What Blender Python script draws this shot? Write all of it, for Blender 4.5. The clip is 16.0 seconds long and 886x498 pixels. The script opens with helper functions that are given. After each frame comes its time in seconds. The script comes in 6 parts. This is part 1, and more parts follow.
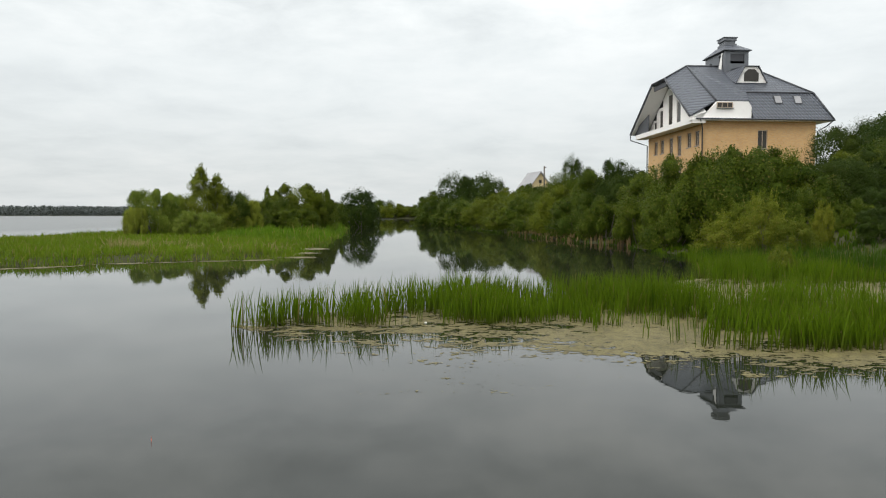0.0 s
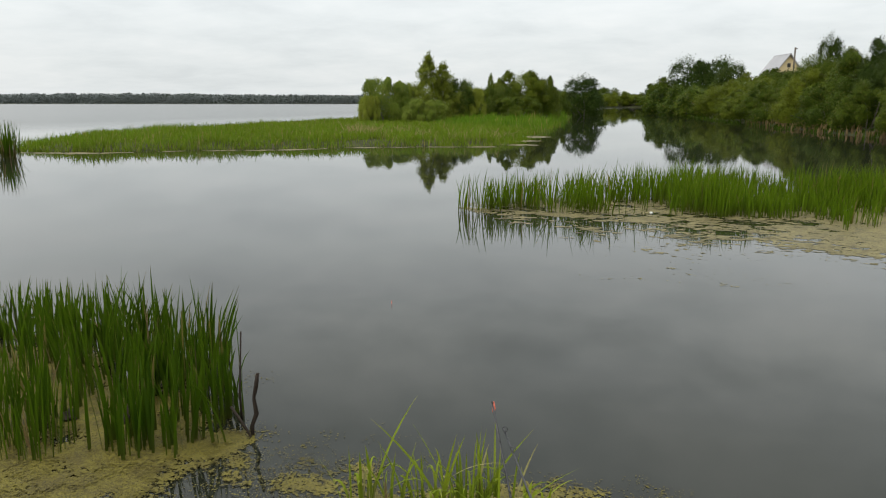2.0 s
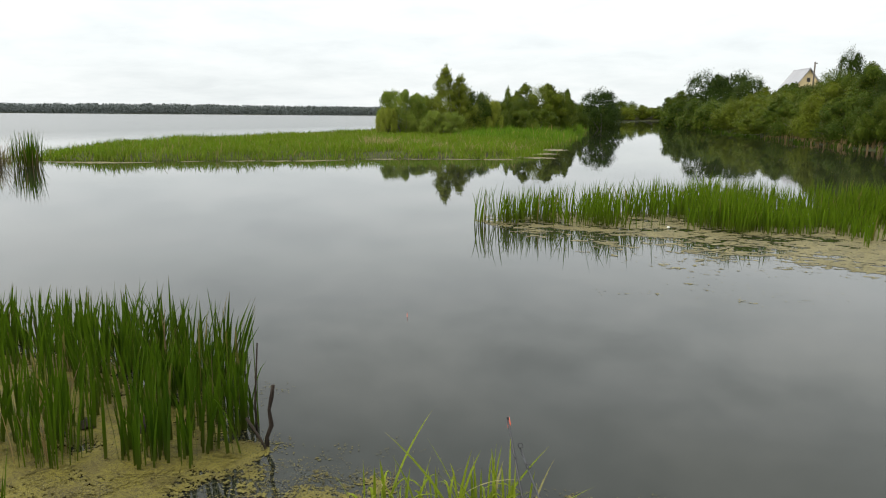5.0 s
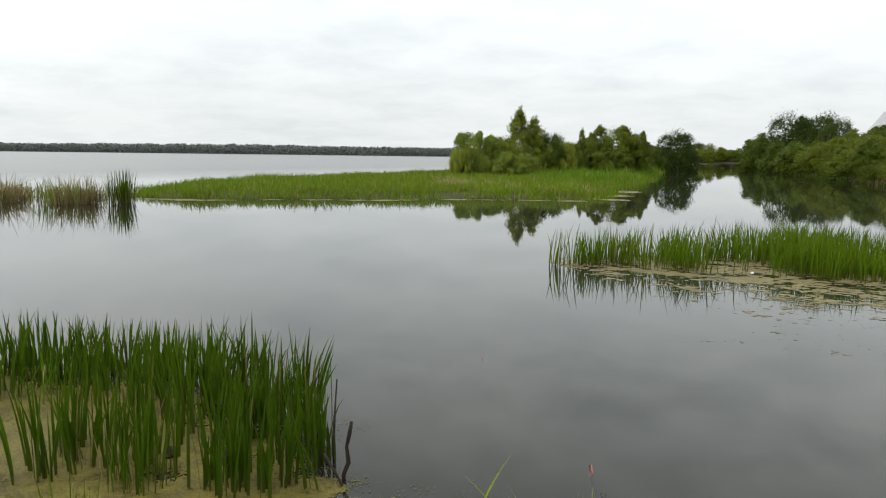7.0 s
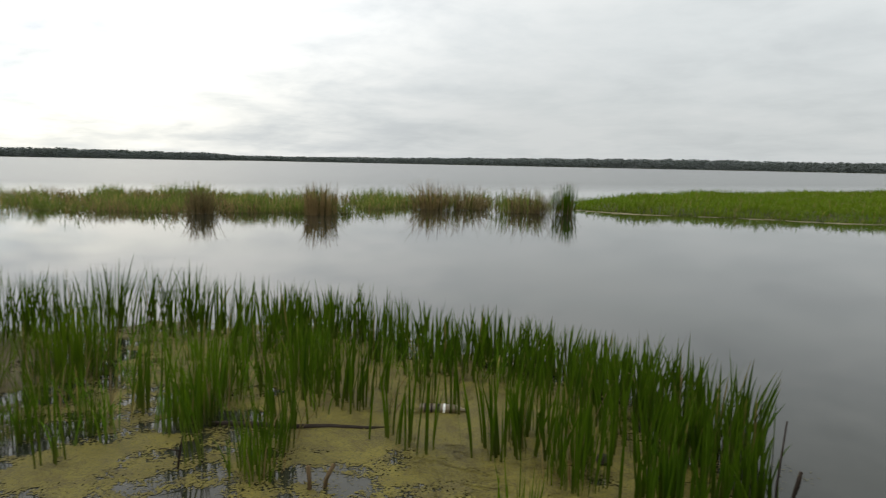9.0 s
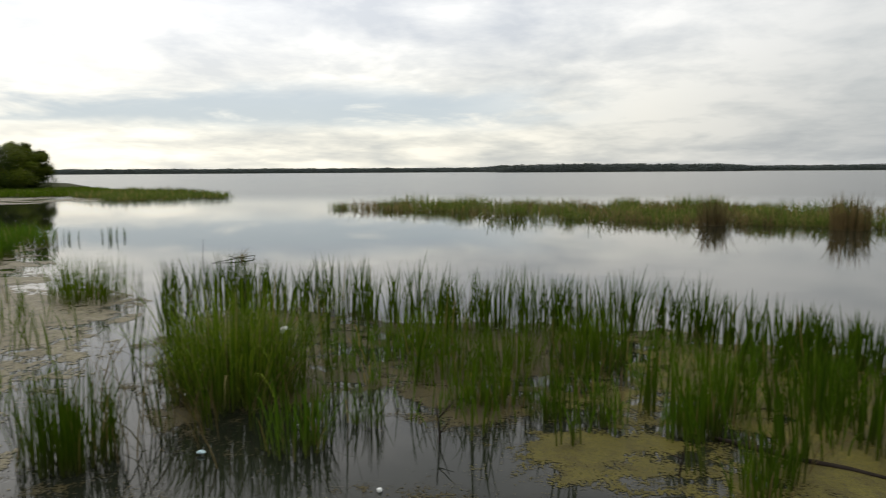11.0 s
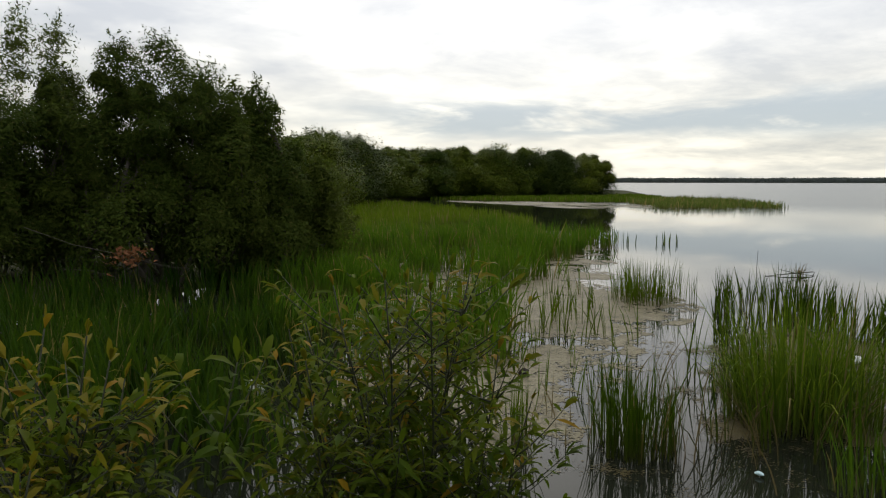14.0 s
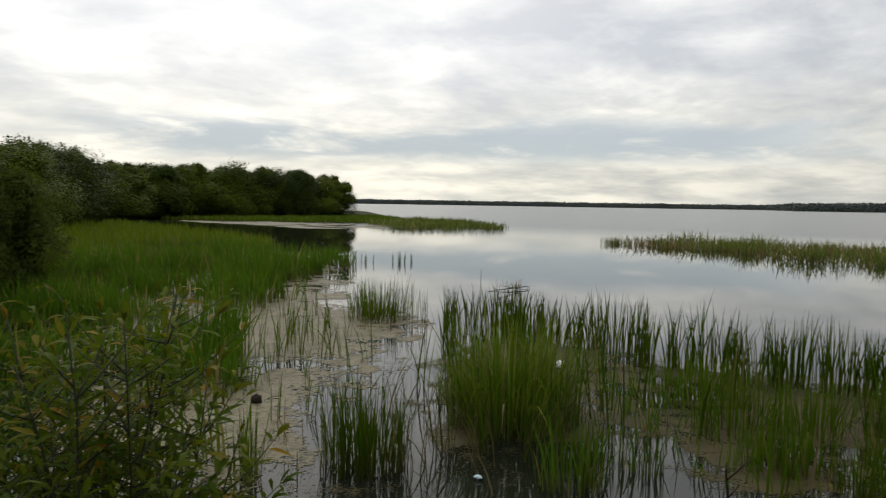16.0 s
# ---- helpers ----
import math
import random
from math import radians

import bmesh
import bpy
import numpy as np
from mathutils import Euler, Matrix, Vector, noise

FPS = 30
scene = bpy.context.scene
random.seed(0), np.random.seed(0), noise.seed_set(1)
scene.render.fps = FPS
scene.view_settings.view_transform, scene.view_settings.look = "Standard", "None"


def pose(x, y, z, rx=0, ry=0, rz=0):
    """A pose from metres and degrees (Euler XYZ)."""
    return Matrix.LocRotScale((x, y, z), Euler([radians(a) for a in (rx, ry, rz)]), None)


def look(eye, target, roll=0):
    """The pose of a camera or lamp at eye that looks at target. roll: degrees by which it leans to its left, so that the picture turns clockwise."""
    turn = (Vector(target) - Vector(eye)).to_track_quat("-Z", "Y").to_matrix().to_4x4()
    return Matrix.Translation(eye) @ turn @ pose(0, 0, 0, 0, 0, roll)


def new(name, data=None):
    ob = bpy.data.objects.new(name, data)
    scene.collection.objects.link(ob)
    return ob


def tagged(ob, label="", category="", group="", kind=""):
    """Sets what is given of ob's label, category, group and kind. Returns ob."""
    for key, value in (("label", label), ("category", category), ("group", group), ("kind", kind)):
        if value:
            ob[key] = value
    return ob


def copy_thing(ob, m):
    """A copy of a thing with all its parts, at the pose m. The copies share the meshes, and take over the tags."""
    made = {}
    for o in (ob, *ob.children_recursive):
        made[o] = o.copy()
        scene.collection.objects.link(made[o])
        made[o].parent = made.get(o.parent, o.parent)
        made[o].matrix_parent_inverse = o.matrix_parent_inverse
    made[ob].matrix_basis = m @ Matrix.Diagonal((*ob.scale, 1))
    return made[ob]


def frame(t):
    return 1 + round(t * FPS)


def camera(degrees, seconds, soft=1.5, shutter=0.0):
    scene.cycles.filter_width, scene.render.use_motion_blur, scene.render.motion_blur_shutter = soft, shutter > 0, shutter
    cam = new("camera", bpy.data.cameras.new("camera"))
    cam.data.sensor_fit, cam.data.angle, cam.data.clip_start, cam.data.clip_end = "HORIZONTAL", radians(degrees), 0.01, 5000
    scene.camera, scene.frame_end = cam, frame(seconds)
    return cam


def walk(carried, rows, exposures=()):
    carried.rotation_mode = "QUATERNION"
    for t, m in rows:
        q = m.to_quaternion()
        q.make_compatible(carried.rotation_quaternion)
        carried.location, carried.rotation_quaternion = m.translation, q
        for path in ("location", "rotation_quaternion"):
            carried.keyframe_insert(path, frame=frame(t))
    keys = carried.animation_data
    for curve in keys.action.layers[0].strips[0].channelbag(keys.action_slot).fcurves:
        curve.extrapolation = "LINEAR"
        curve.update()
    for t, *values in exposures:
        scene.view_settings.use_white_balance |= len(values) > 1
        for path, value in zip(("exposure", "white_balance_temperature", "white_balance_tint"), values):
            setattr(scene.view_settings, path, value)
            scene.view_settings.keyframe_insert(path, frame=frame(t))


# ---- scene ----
cam = camera(62.91, 16.0, soft=1.1, shutter=0.2)
PATH = [
    (0, (0.000, 0.000, 1.801), (-0.945, 9.944, 1.320), -0.02),
    (0.5, (-0.017, -0.045, 1.796), (-1.487, 9.825, 1.142), 0.36),
    (1, (-0.034, -0.079, 1.776), (-2.671, 9.518, 0.811), 0.97),
    (1.5, (-0.047, -0.091, 1.747), (-3.445, 9.183, 0.189), 0.28),
    (2, (-0.061, -0.073, 1.737), (-3.835, 8.973, -0.244), 0.03),
    (2.5, (-0.071, -0.070, 1.728), (-4.098, 8.844, -0.354), 0.19),
    (3, (-0.077, -0.062, 1.727), (-4.186, 8.798, -0.421), 0.40),
    (5.5, (-0.067, -0.078, 1.750), (-4.027, 8.960, 0.123), 0.56),
    (6, (-0.072, -0.084, 1.748), (-4.060, 8.973, 0.313), 0.61),
    (6.5, (-0.098, -0.093, 1.750), (-4.543, 8.763, 0.402), 0.89),
    (7, (-0.116, -0.095, 1.747), (-5.011, 8.530, 0.463), 0.69),
    (7.5, (-0.168, -0.116, 1.752), (-5.644, 8.168, 0.576), 0.94),
    (8, (-0.212, -0.169, 1.761), (-6.955, 7.135, 0.676), 0.77),
    (10.5, (-0.180, -0.139, 1.764), (-10.102, -0.368, 0.534), 0.30),
    (11, (-0.159, -0.184, 1.775), (-9.893, -2.213, 0.711), -0.34),
    (11.5, (-0.136, -0.262, 1.765), (-9.158, -4.407, 0.573), 0.19),
    (12, (-0.121, -0.311, 1.774), (-8.345, -5.871, 0.569), 0.17),
    (12.5, (-0.116, -0.373, 1.764), (-7.029, -7.507, 0.618), -0.79),
    (13, (-0.117, -0.378, 1.759), (-6.613, -7.921, 0.812), -0.74),
    (13.5, (-0.107, -0.380, 1.761), (-5.913, -8.467, 0.819), -1.04),
    (14, (-0.105, -0.360, 1.771), (-6.087, -8.319, 0.846), 0.06),
    (14.5, (-0.131, -0.350, 1.786), (-6.782, -7.769, 0.937), 0.52),
    (15, (-0.165, -0.365, 1.778), (-7.361, -7.262, 0.973), 0.79),
    (15.5, (-0.173, -0.343, 1.780), (-7.925, -6.618, 1.049), 0.35),
    (16, (-0.178, -0.310, 1.779), (-8.563, -5.723, 1.161), 0.90),
]
walk(cam, [(t, look(eye, target, roll)) for t, eye, target, roll in PATH],
     [(0.0, 0.0), (1.5, 0.02), (3.0, 0.27), (5.5, 0.33), (7.0, 0.2), (8.2, -0.06), (10.3, -0.58), (12.0, -0.85), (14.0, -0.85), (16.0, -0.95)])
# ---- world and sun ----
SUN_YAW, SUN_UP = 138.0, 36.0          # degrees left of +y, degrees above the horizon
sun_dir = Vector((-math.sin(radians(SUN_YAW)) * math.cos(radians(SUN_UP)),
                  math.cos(radians(SUN_YAW)) * math.cos(radians(SUN_UP)), math.sin(radians(SUN_UP))))


class Nodes:
    """Short hand for node trees."""

    def __init__(self, tree):
        self.t = tree
        tree.nodes.clear()

    def add(self, kind, ins=None):
        n = self.t.nodes.new(kind)
        for k, v in (ins or {}).items():
            if isinstance(v, bpy.types.NodeSocket):
                self.t.links.new(v, n.inputs[k])
            else:
                n.inputs[k].default_value = v
        return n

    def math(self, op, a, b=0.0, c=None, clamp=False):
        ins = {0: a, 1: b}
        if c is not None:
            ins[2] = c
        n = self.add("ShaderNodeMath", ins)
        n.operation, n.use_clamp = op, clamp
        return n.outputs[0]

    def vmath(self, op, a, b=(0, 0, 0)):
        n = self.add("ShaderNodeVectorMath", {0: a, 1: b})
        n.operation = op
        return n

    def noise(self, vec, scale, detail=4.0, rough=0.55, dist=0.0):
        return self.add("ShaderNodeTexNoise", {"Vector": vec, "Scale": scale, "Detail": detail, "Roughness": rough,
                                               "Distortion": dist}).outputs["Fac"]

    def ramp(self, fac, stops, interp="LINEAR"):
        n = self.add("ShaderNodeValToRGB", {"Fac": fac})
        n.color_ramp.interpolation = interp
        els = n.color_ramp.elements
        while len(els) < len(stops):
            els.new(0.5)
        for e, (p, c) in zip(els, stops):
            e.position = p
            e.color = (c, c, c, 1) if isinstance(c, (int, float)) else (*c, 1)
        return n.outputs[0]

    def mix(self, fac, a, b, blend="MIX"):
        n = self.add("ShaderNodeMix")
        n.data_type, n.blend_type = "RGBA", blend
        for i, v in ((0, fac), (6, a), (7, b)):
            if isinstance(v, bpy.types.NodeSocket):
                self.t.links.new(v, n.inputs[i])
            else:
                n.inputs[i].default_value = v if i == 0 else (*v, 1)
        return n.outputs[2]

    def step(self, v, lo, hi):
        n = self.add("ShaderNodeMapRange", {0: v, 1: lo, 2: hi, 3: 0.0, 4: 1.0})
        n.interpolation_type = "SMOOTHSTEP"
        return n.outputs[0]


world = bpy.data.worlds.new("sky")
scene.world = world
world.use_nodes = True
W = Nodes(world.node_tree)
ray_dir = W.add("ShaderNodeTexCoord").outputs["Generated"]
xyz = W.add("ShaderNodeSeparateXYZ", {0: ray_dir}).outputs
air = W.add("ShaderNodeTexSky")
air.sky_type, air.sun_disc, air.dust_density = "NISHITA", False, 2.0
air.sun_elevation, air.sun_rotation = radians(SUN_UP), radians(360 - SUN_YAW)
clear = air.outputs[0]
height = W.math("ADD", W.math("MAXIMUM", xyz[2], 0.0), 0.16)
flat = W.add("ShaderNodeCombineXYZ", {0: W.math("DIVIDE", xyz[0], height), 1: W.math("DIVIDE", xyz[1], height), 2: 0.0}).outputs[0]
facing = W.math("MAXIMUM", W.vmath("DOT_PRODUCT", ray_dir, tuple(sun_dir)).outputs["Value"], 0.0)
glow = W.math("POWER", facing, 12.0)
big = W.noise(flat, 0.55, 5.0, 0.56, 0.3)
small = W.noise(flat, 2.2, 6.0, 0.6, 0.2)
tone = W.math("ADD", W.math("MULTIPLY", big, 0.55), W.math("MULTIPLY", small, 0.45))
contrast = W.step(facing, 0.12, 0.98)
lumps = W.ramp(tone, [(0.36, (7.3, 7.7, 7.8)), (0.48, (8.1, 8.5, 8.55)), (0.60, (8.8, 9.1, 9.1))])
bold = W.ramp(tone, [(0.38, (5.9, 6.25, 6.4)), (0.48, (8.1, 8.5, 8.55)), (0.58, (10.3, 10.6, 10.5))])
lumps = W.mix(W.step(xyz[2], 0.17, 0.34), lumps, bold)
lit = W.ramp(tone, [(0.38, (12.2, 12.9, 14.0)), (0.47, (16.3, 16.6, 16.9)), (0.57, (22.5, 22.2, 21.6))])
cloud = W.mix(contrast, lumps, lit)
# unseen sky high on the sun's side is dimmed to darken the water
high = W.math("MULTIPLY_ADD", W.step(xyz[2], 0.24, 0.5), W.math("MULTIPLY_ADD", contrast, -0.8, 0.2), 1.0)
# off the sun's side: brightens with height, then unseen sky dimmed for near water
off_sun_gain = W.math("MULTIPLY", W.math("SUBTRACT", 1.0, contrast), W.math("MULTIPLY_ADD", W.step(xyz[2], 0.3, 0.5), -0.25, W.math("MULTIPLY_ADD", W.step(xyz[2], 0.02, 0.2), 0.2, -0.09)))
high = W.math("ADD", high, off_sun_gain)
cloud = W.mix(1.0, cloud, W.add("ShaderNodeCombineXYZ", {0: high, 1: high, 2: high}).outputs[0], "MULTIPLY")
# an overcast sky is brightest overhead
zenith = W.math("MULTIPLY_ADD", W.step(xyz[2], 0.5, 0.92), 1.5, 1.0)
cloud = W.mix(1.0, cloud, W.add("ShaderNodeCombineXYZ", {0: zenith, 1: zenith, 2: zenith}).outputs[0], "MULTIPLY")
cloud = W.mix(W.math("MULTIPLY", glow, 0.68, clamp=True), cloud, (30.0, 29.3, 28.0))
# a long slate-blue bank low over the lake, on the side of the sun
bank_axis = Vector((-math.sin(radians(122)), math.cos(radians(122)), 0))
side = W.vmath("DOT_PRODUCT", ray_dir, tuple(bank_axis)).outputs["Value"]
streak = W.noise(W.vmath("MULTIPLY", ray_dir, (5.0, 5.0, 24.0)).outputs[0], 1.0, 6.0, 0.6, 0.4)
lift = W.math("SUBTRACT", xyz[2], W.math("MULTIPLY", W.math("SUBTRACT", streak, 0.5), 0.05))
band = W.math("MULTIPLY", W.step(lift, 0.045, 0.07), W.math("SUBTRACT", 1.0, W.step(lift, 0.088, 0.125)))
band = W.math("MULTIPLY", band, W.step(side, 0.80, 0.95))
band = W.math("MULTIPLY", band, W.step(streak, 0.33, 0.55))
cloud = W.mix(W.math("MULTIPLY", band, 0.95), cloud, (9.8, 11.4, 13.4))
low = W.math("MULTIPLY", W.math("SUBTRACT", 1.0, W.step(xyz[2], 0.02, 0.22)), W.step(facing, 0.25, 0.75))
cloud = W.mix(low, cloud, W.mix(1.0, cloud, (1.02, 0.985, 0.87), "MULTIPLY"))
sky = W.mix(0.94, clear, cloud)
W.add("ShaderNodeOutputWorld", {0: W.add("ShaderNodeBackground", {0: sky, 1: 0.1}).outputs[0]})

sun = new("sun", bpy.data.lights.new("sun", "SUN"))
sun.data.energy, sun.data.angle, sun.data.color = 0.8, radians(12), (1.0, 0.96, 0.9)
sun.matrix_world = look(sun_dir * 100, (0, 0, 0))

# ---- materials ----


def material(name):
    m = bpy.data.materials.new(name)
    m.use_nodes = True
    return m, Nodes(m.node_tree)


def finish(n, shader):
    n.add("ShaderNodeOutputMaterial", {0: shader})


def coords(n, kind="Object"):
    return n.add("ShaderNodeTexCoord").outputs[kind]


def plain(name, colour, rough=0.7, metal=0.0, vary=0.25, scale=8.0, bump=0.2, dirt=None, spec=0.5):
    """A surface with stains and grain at two scales."""
    m, n = material(name)
    c = coords(n)
    coarse, fine = n.noise(c, scale * 0.15, 3.0), n.noise(c, scale, 5.0, 0.65)
    dark = tuple(v * (1 - vary) for v in colour) if dirt is None else dirt
    light = tuple(min(1.0, v * (1 + vary)) for v in colour)
    col = n.mix(n.ramp(coarse, [(0.35, 0.0), (0.65, 1.0)]), n.mix(0.55, dark, colour), colour)
    col = n.mix(n.math("MULTIPLY", n.ramp(fine, [(0.35, 0.0), (0.7, 1.0)]), 0.5), col, light)
    b = n.add("ShaderNodeBump", {"Strength": bump, "Distance": 0.02, "Height": fine}).outputs[0]
    s = n.add("ShaderNodeBsdfPrincipled", {"Base Color": col, "Roughness": rough, "Metallic": metal, "Normal": b, "Specular IOR Level": spec})
    finish(n, s.outputs[0])
    return m


def foliage(name, dark, light, odd, odd_share=0.06, through_share=0.3, rough=0.55, along=None, tip=None, patches=0.12, gloss=0.06, deep=0.62):
    """Leaves or blades: each one has its own tint, and light comes through them."""
    m, n = material(name)
    dark, light, odd = (tuple(v * deep for v in c) for c in (dark, light, odd))
    along = along and tuple(v * deep for v in along)
    own = n.add("ShaderNodeNewGeometry").outputs["Random Per Island"]
    place = n.noise(coords(n), patches, 2.0)
    f = n.math("ADD", n.math("MULTIPLY", own, 0.65), n.math("MULTIPLY", n.ramp(place, [(0.3, 0.0), (0.7, 1.0)]), 0.35))
    col = n.mix(f, dark, light)
    each = n.add("ShaderNodeObjectInfo").outputs["Random"]
    col = n.mix(n.math("MULTIPLY", n.ramp(each, [(0.5, 0.0), (1.0, 1.0)]), 0.45), col, tuple(v * w for v, w in zip(light, (1.2, 1.05, 0.8))))
    col = n.mix(n.math("MULTIPLY", n.ramp(each, [(0.0, 1.0), (0.5, 0.0)]), 0.5), col, dark)
    col = n.mix(n.math("LESS_THAN", n.math("FRACT", n.math("MULTIPLY", own, 37.7)), odd_share), col, odd)
    if along:
        at = n.add("ShaderNodeAttribute")
        at.attribute_name = "along"
        t = at.outputs["Fac"]
        col = n.mix(n.ramp(t, [(0.0, 0.85), (0.22, 0.35), (0.45, 0.0)]), col, along)
        if tip:
            some = n.math("GREATER_THAN", n.math("FRACT", n.math("MULTIPLY", own, 17.3)), 0.55)
            col = n.mix(n.math("MULTIPLY", n.ramp(t, [(0.86, 0.0), (1.0, 0.8)]), some), col, tip)
    s = n.add("ShaderNodeBsdfPrincipled", {"Base Color": col, "Roughness": rough, "Specular IOR Level": gloss}).outputs[0]
    tr = n.add("ShaderNodeBsdfTranslucent", {"Color": n.mix(0.25, col, (0.14, 0.22, 0.012))}).outputs[0]
    finish(n, n.add("ShaderNodeMixShader", {0: through_share, 1: s, 2: tr}).outputs[0])
    return m


def water_material():
    m, n = material("pond_water")
    c = coords(n)
    long = n.vmath("MULTIPLY", c, (1.0, 1.0, 1.0)).outputs[0]
    fine = n.noise(long, 5.0, 3.0, 0.5)
    swell = n.noise(long, 0.9, 2.0, 0.5)
    gusts = n.ramp(n.noise(c, 0.035, 3.0, 0.5), [(0.42, 0.0), (0.6, 1.0)])
    x = n.add("ShaderNodeSeparateXYZ", {0: c}).outputs
    lake = n.step(n.math("MULTIPLY", x[0], -1.0), 24.0, 60.0)
    chop = n.math("ADD", n.math("MULTIPLY", gusts, 0.008), n.math("MULTIPLY", lake, 0.05))
    wave = n.math("ADD", n.math("MULTIPLY", fine, n.math("ADD", 0.004, chop)), n.math("MULTIPLY", swell, n.math("ADD", 0.012, n.math("MULTIPLY", lake, 0.15))))
    b = n.add("ShaderNodeBump", {"Strength": 0.5, "Distance": 0.12, "Height": wave}).outputs[0]
    murk = n.mix(n.ramp(n.noise(c, 0.25, 3.0), [(0.4, 0.0), (0.65, 1.0)]), (0.012, 0.014, 0.010), (0.020, 0.021, 0.014))
    s = n.add("ShaderNodeBsdfPrincipled", {"Base Color": murk, "Roughness": n.math("MULTIPLY_ADD", lake, 0.2, 0.012), "IOR": 1.34, "Normal": b})
    finish(n, s.outputs[0])
    return m


def duckweed_material(name, low, high, fleck, grain_size=130.0, edge=42.0):
    """A floating skin of tiny fronds that breaks up into grains where it thins out."""
    m, n = material(name)
    c = coords(n)
    grain = n.add("ShaderNodeTexVoronoi", {"Vector": c, "Scale": grain_size})
    patch = n.noise(c, 1.3, 5.0, 0.65)
    stain = n.noise(c, 5.0, 6.0, 0.72)
    col = n.mix(n.ramp(patch, [(0.36, 0.0), (0.62, 1.0)]), low, high)
    col = n.mix(n.math("MULTIPLY", n.ramp(stain, [(0.46, 0.0), (0.62, 1.0)]), 0.75), col, (0.036, 0.026, 0.010))
    spot = n.add("ShaderNodeSeparateColor", {0: grain.outputs["Color"]}).outputs
    col = n.mix(n.math("MULTIPLY", spot[0], 0.4), col, fleck)
    col = n.mix(n.math("MULTIPLY", n.math("GREATER_THAN", spot[1], 0.8), 0.6), col, (0.03, 0.026, 0.010))
    b = n.add("ShaderNodeBump", {"Strength": 0.6, "Distance": 0.006, "Height": grain.outputs["Distance"]}).outputs[0]
    s = n.add("ShaderNodeBsdfPrincipled", {"Base Color": col, "Roughness": 0.6, "Normal": b, "Specular IOR Level": 0.2}).outputs[0]
    at = n.add("ShaderNodeAttribute")
    at.attribute_name = "along"
    loose = n.math("SUBTRACT", n.noise(c, edge, 5.0, 0.72), 0.5)
    thick = n.step(n.math("MULTIPLY_ADD", loose, 2.6, at.outputs["Fac"]), -0.02, 0.06)
    gap = n.add("ShaderNodeBsdfTransparent").outputs[0]
    finish(n, n.add("ShaderNodeMixShader", {0: thick, 1: gap, 2: s}).outputs[0])
    return m


def tile_material():
    """Pressed metal roof tiles: courses across the slope, waves along it."""
    m, n = material("roof_tile")
    c = coords(n)
    x = n.add("ShaderNodeSeparateXYZ", {0: c}).outputs
    course = n.math("FRACT", n.math("MULTIPLY", x[2], 3.0))
    roll = n.math("SINE", n.math("MULTIPLY", n.math("ADD", x[0], x[1]), 18.0))
    h = n.math("ADD", n.math("MULTIPLY", course, -0.8), n.math("MULTIPLY", roll, 0.25))
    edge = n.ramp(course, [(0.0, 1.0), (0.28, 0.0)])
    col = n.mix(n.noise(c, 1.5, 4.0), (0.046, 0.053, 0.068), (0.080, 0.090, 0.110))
    # highlight painted on the upper part of each course
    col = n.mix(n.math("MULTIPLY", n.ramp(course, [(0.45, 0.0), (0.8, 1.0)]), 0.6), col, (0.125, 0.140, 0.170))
    # shade painted into the troughs of the waves
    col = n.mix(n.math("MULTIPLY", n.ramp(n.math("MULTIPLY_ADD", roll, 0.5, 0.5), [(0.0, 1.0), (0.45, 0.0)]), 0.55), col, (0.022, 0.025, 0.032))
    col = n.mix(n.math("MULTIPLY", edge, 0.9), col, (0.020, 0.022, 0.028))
    b = n.add("ShaderNodeBump", {"Strength": 1.0, "Distance": 0.12, "Height": h}).outputs[0]
    s = n.add("ShaderNodeBsdfPrincipled", {"Base Color": col, "Roughness": 0.38, "Normal": b})
    finish(n, s.outputs[0])
    return m


def brick_material():
    m, n = material("yellow_brick")
    c = coords(n)
    x = n.add("ShaderNodeSeparateXYZ", {0: c}).outputs
    uv = n.add("ShaderNodeCombineXYZ", {0: n.math("ADD", x[0], x[1]), 1: x[2], 2: 0.0}).outputs[0]
    br = n.add("ShaderNodeTexBrick", {"Vector": uv, "Color1": (0.50, 0.29, 0.115, 1), "Color2": (0.60, 0.37, 0.15, 1), "Mortar": (0.45, 0.36, 0.25, 1),
                                      "Scale": 1.0, "Mortar Size": 0.008, "Brick Width": 0.26, "Row Height": 0.075})
    stain = n.ramp(n.noise(c, 0.5, 4.0, 0.6), [(0.35, 0.0), (0.7, 1.0)])
    col = n.mix(n.math("MULTIPLY", stain, 0.35), br.outputs["Color"], (0.62, 0.42, 0.22))
    b = n.add("ShaderNodeBump", {"Strength": 0.5, "Distance": 0.01, "Height": br.outputs["Fac"]}).outputs[0]
    finish(n, n.add("ShaderNodeBsdfPrincipled", {"Base Color": col, "Roughness": 0.85, "Normal": b}).outputs[0])
    return m


M_WATER, M_TILE, M_BRICK = water_material(), tile_material(), brick_material()
M_DUCKWEED = duckweed_material("duckweed", (0.064, 0.052, 0.009), (0.124, 0.104, 0.017), (0.19, 0.165, 0.032))
M_BROWN_WEED = duckweed_material("rotting_duckweed", (0.031, 0.024, 0.008), (0.074, 0.058, 0.018), (0.12, 0.097, 0.031))
M_TAN_WEED = duckweed_material("tan_duckweed", (0.105, 0.090, 0.034), (0.170, 0.145, 0.058), (0.22, 0.19, 0.08), 60.0, 14.0)
M_SCUM = duckweed_material("pale_scum", (0.13, 0.108, 0.060), (0.20, 0.175, 0.108), (0.24, 0.21, 0.12), 60.0, 14.0)
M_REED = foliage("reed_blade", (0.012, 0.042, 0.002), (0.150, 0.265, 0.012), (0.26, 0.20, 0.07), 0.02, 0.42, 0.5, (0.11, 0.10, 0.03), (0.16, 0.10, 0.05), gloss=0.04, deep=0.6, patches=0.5)
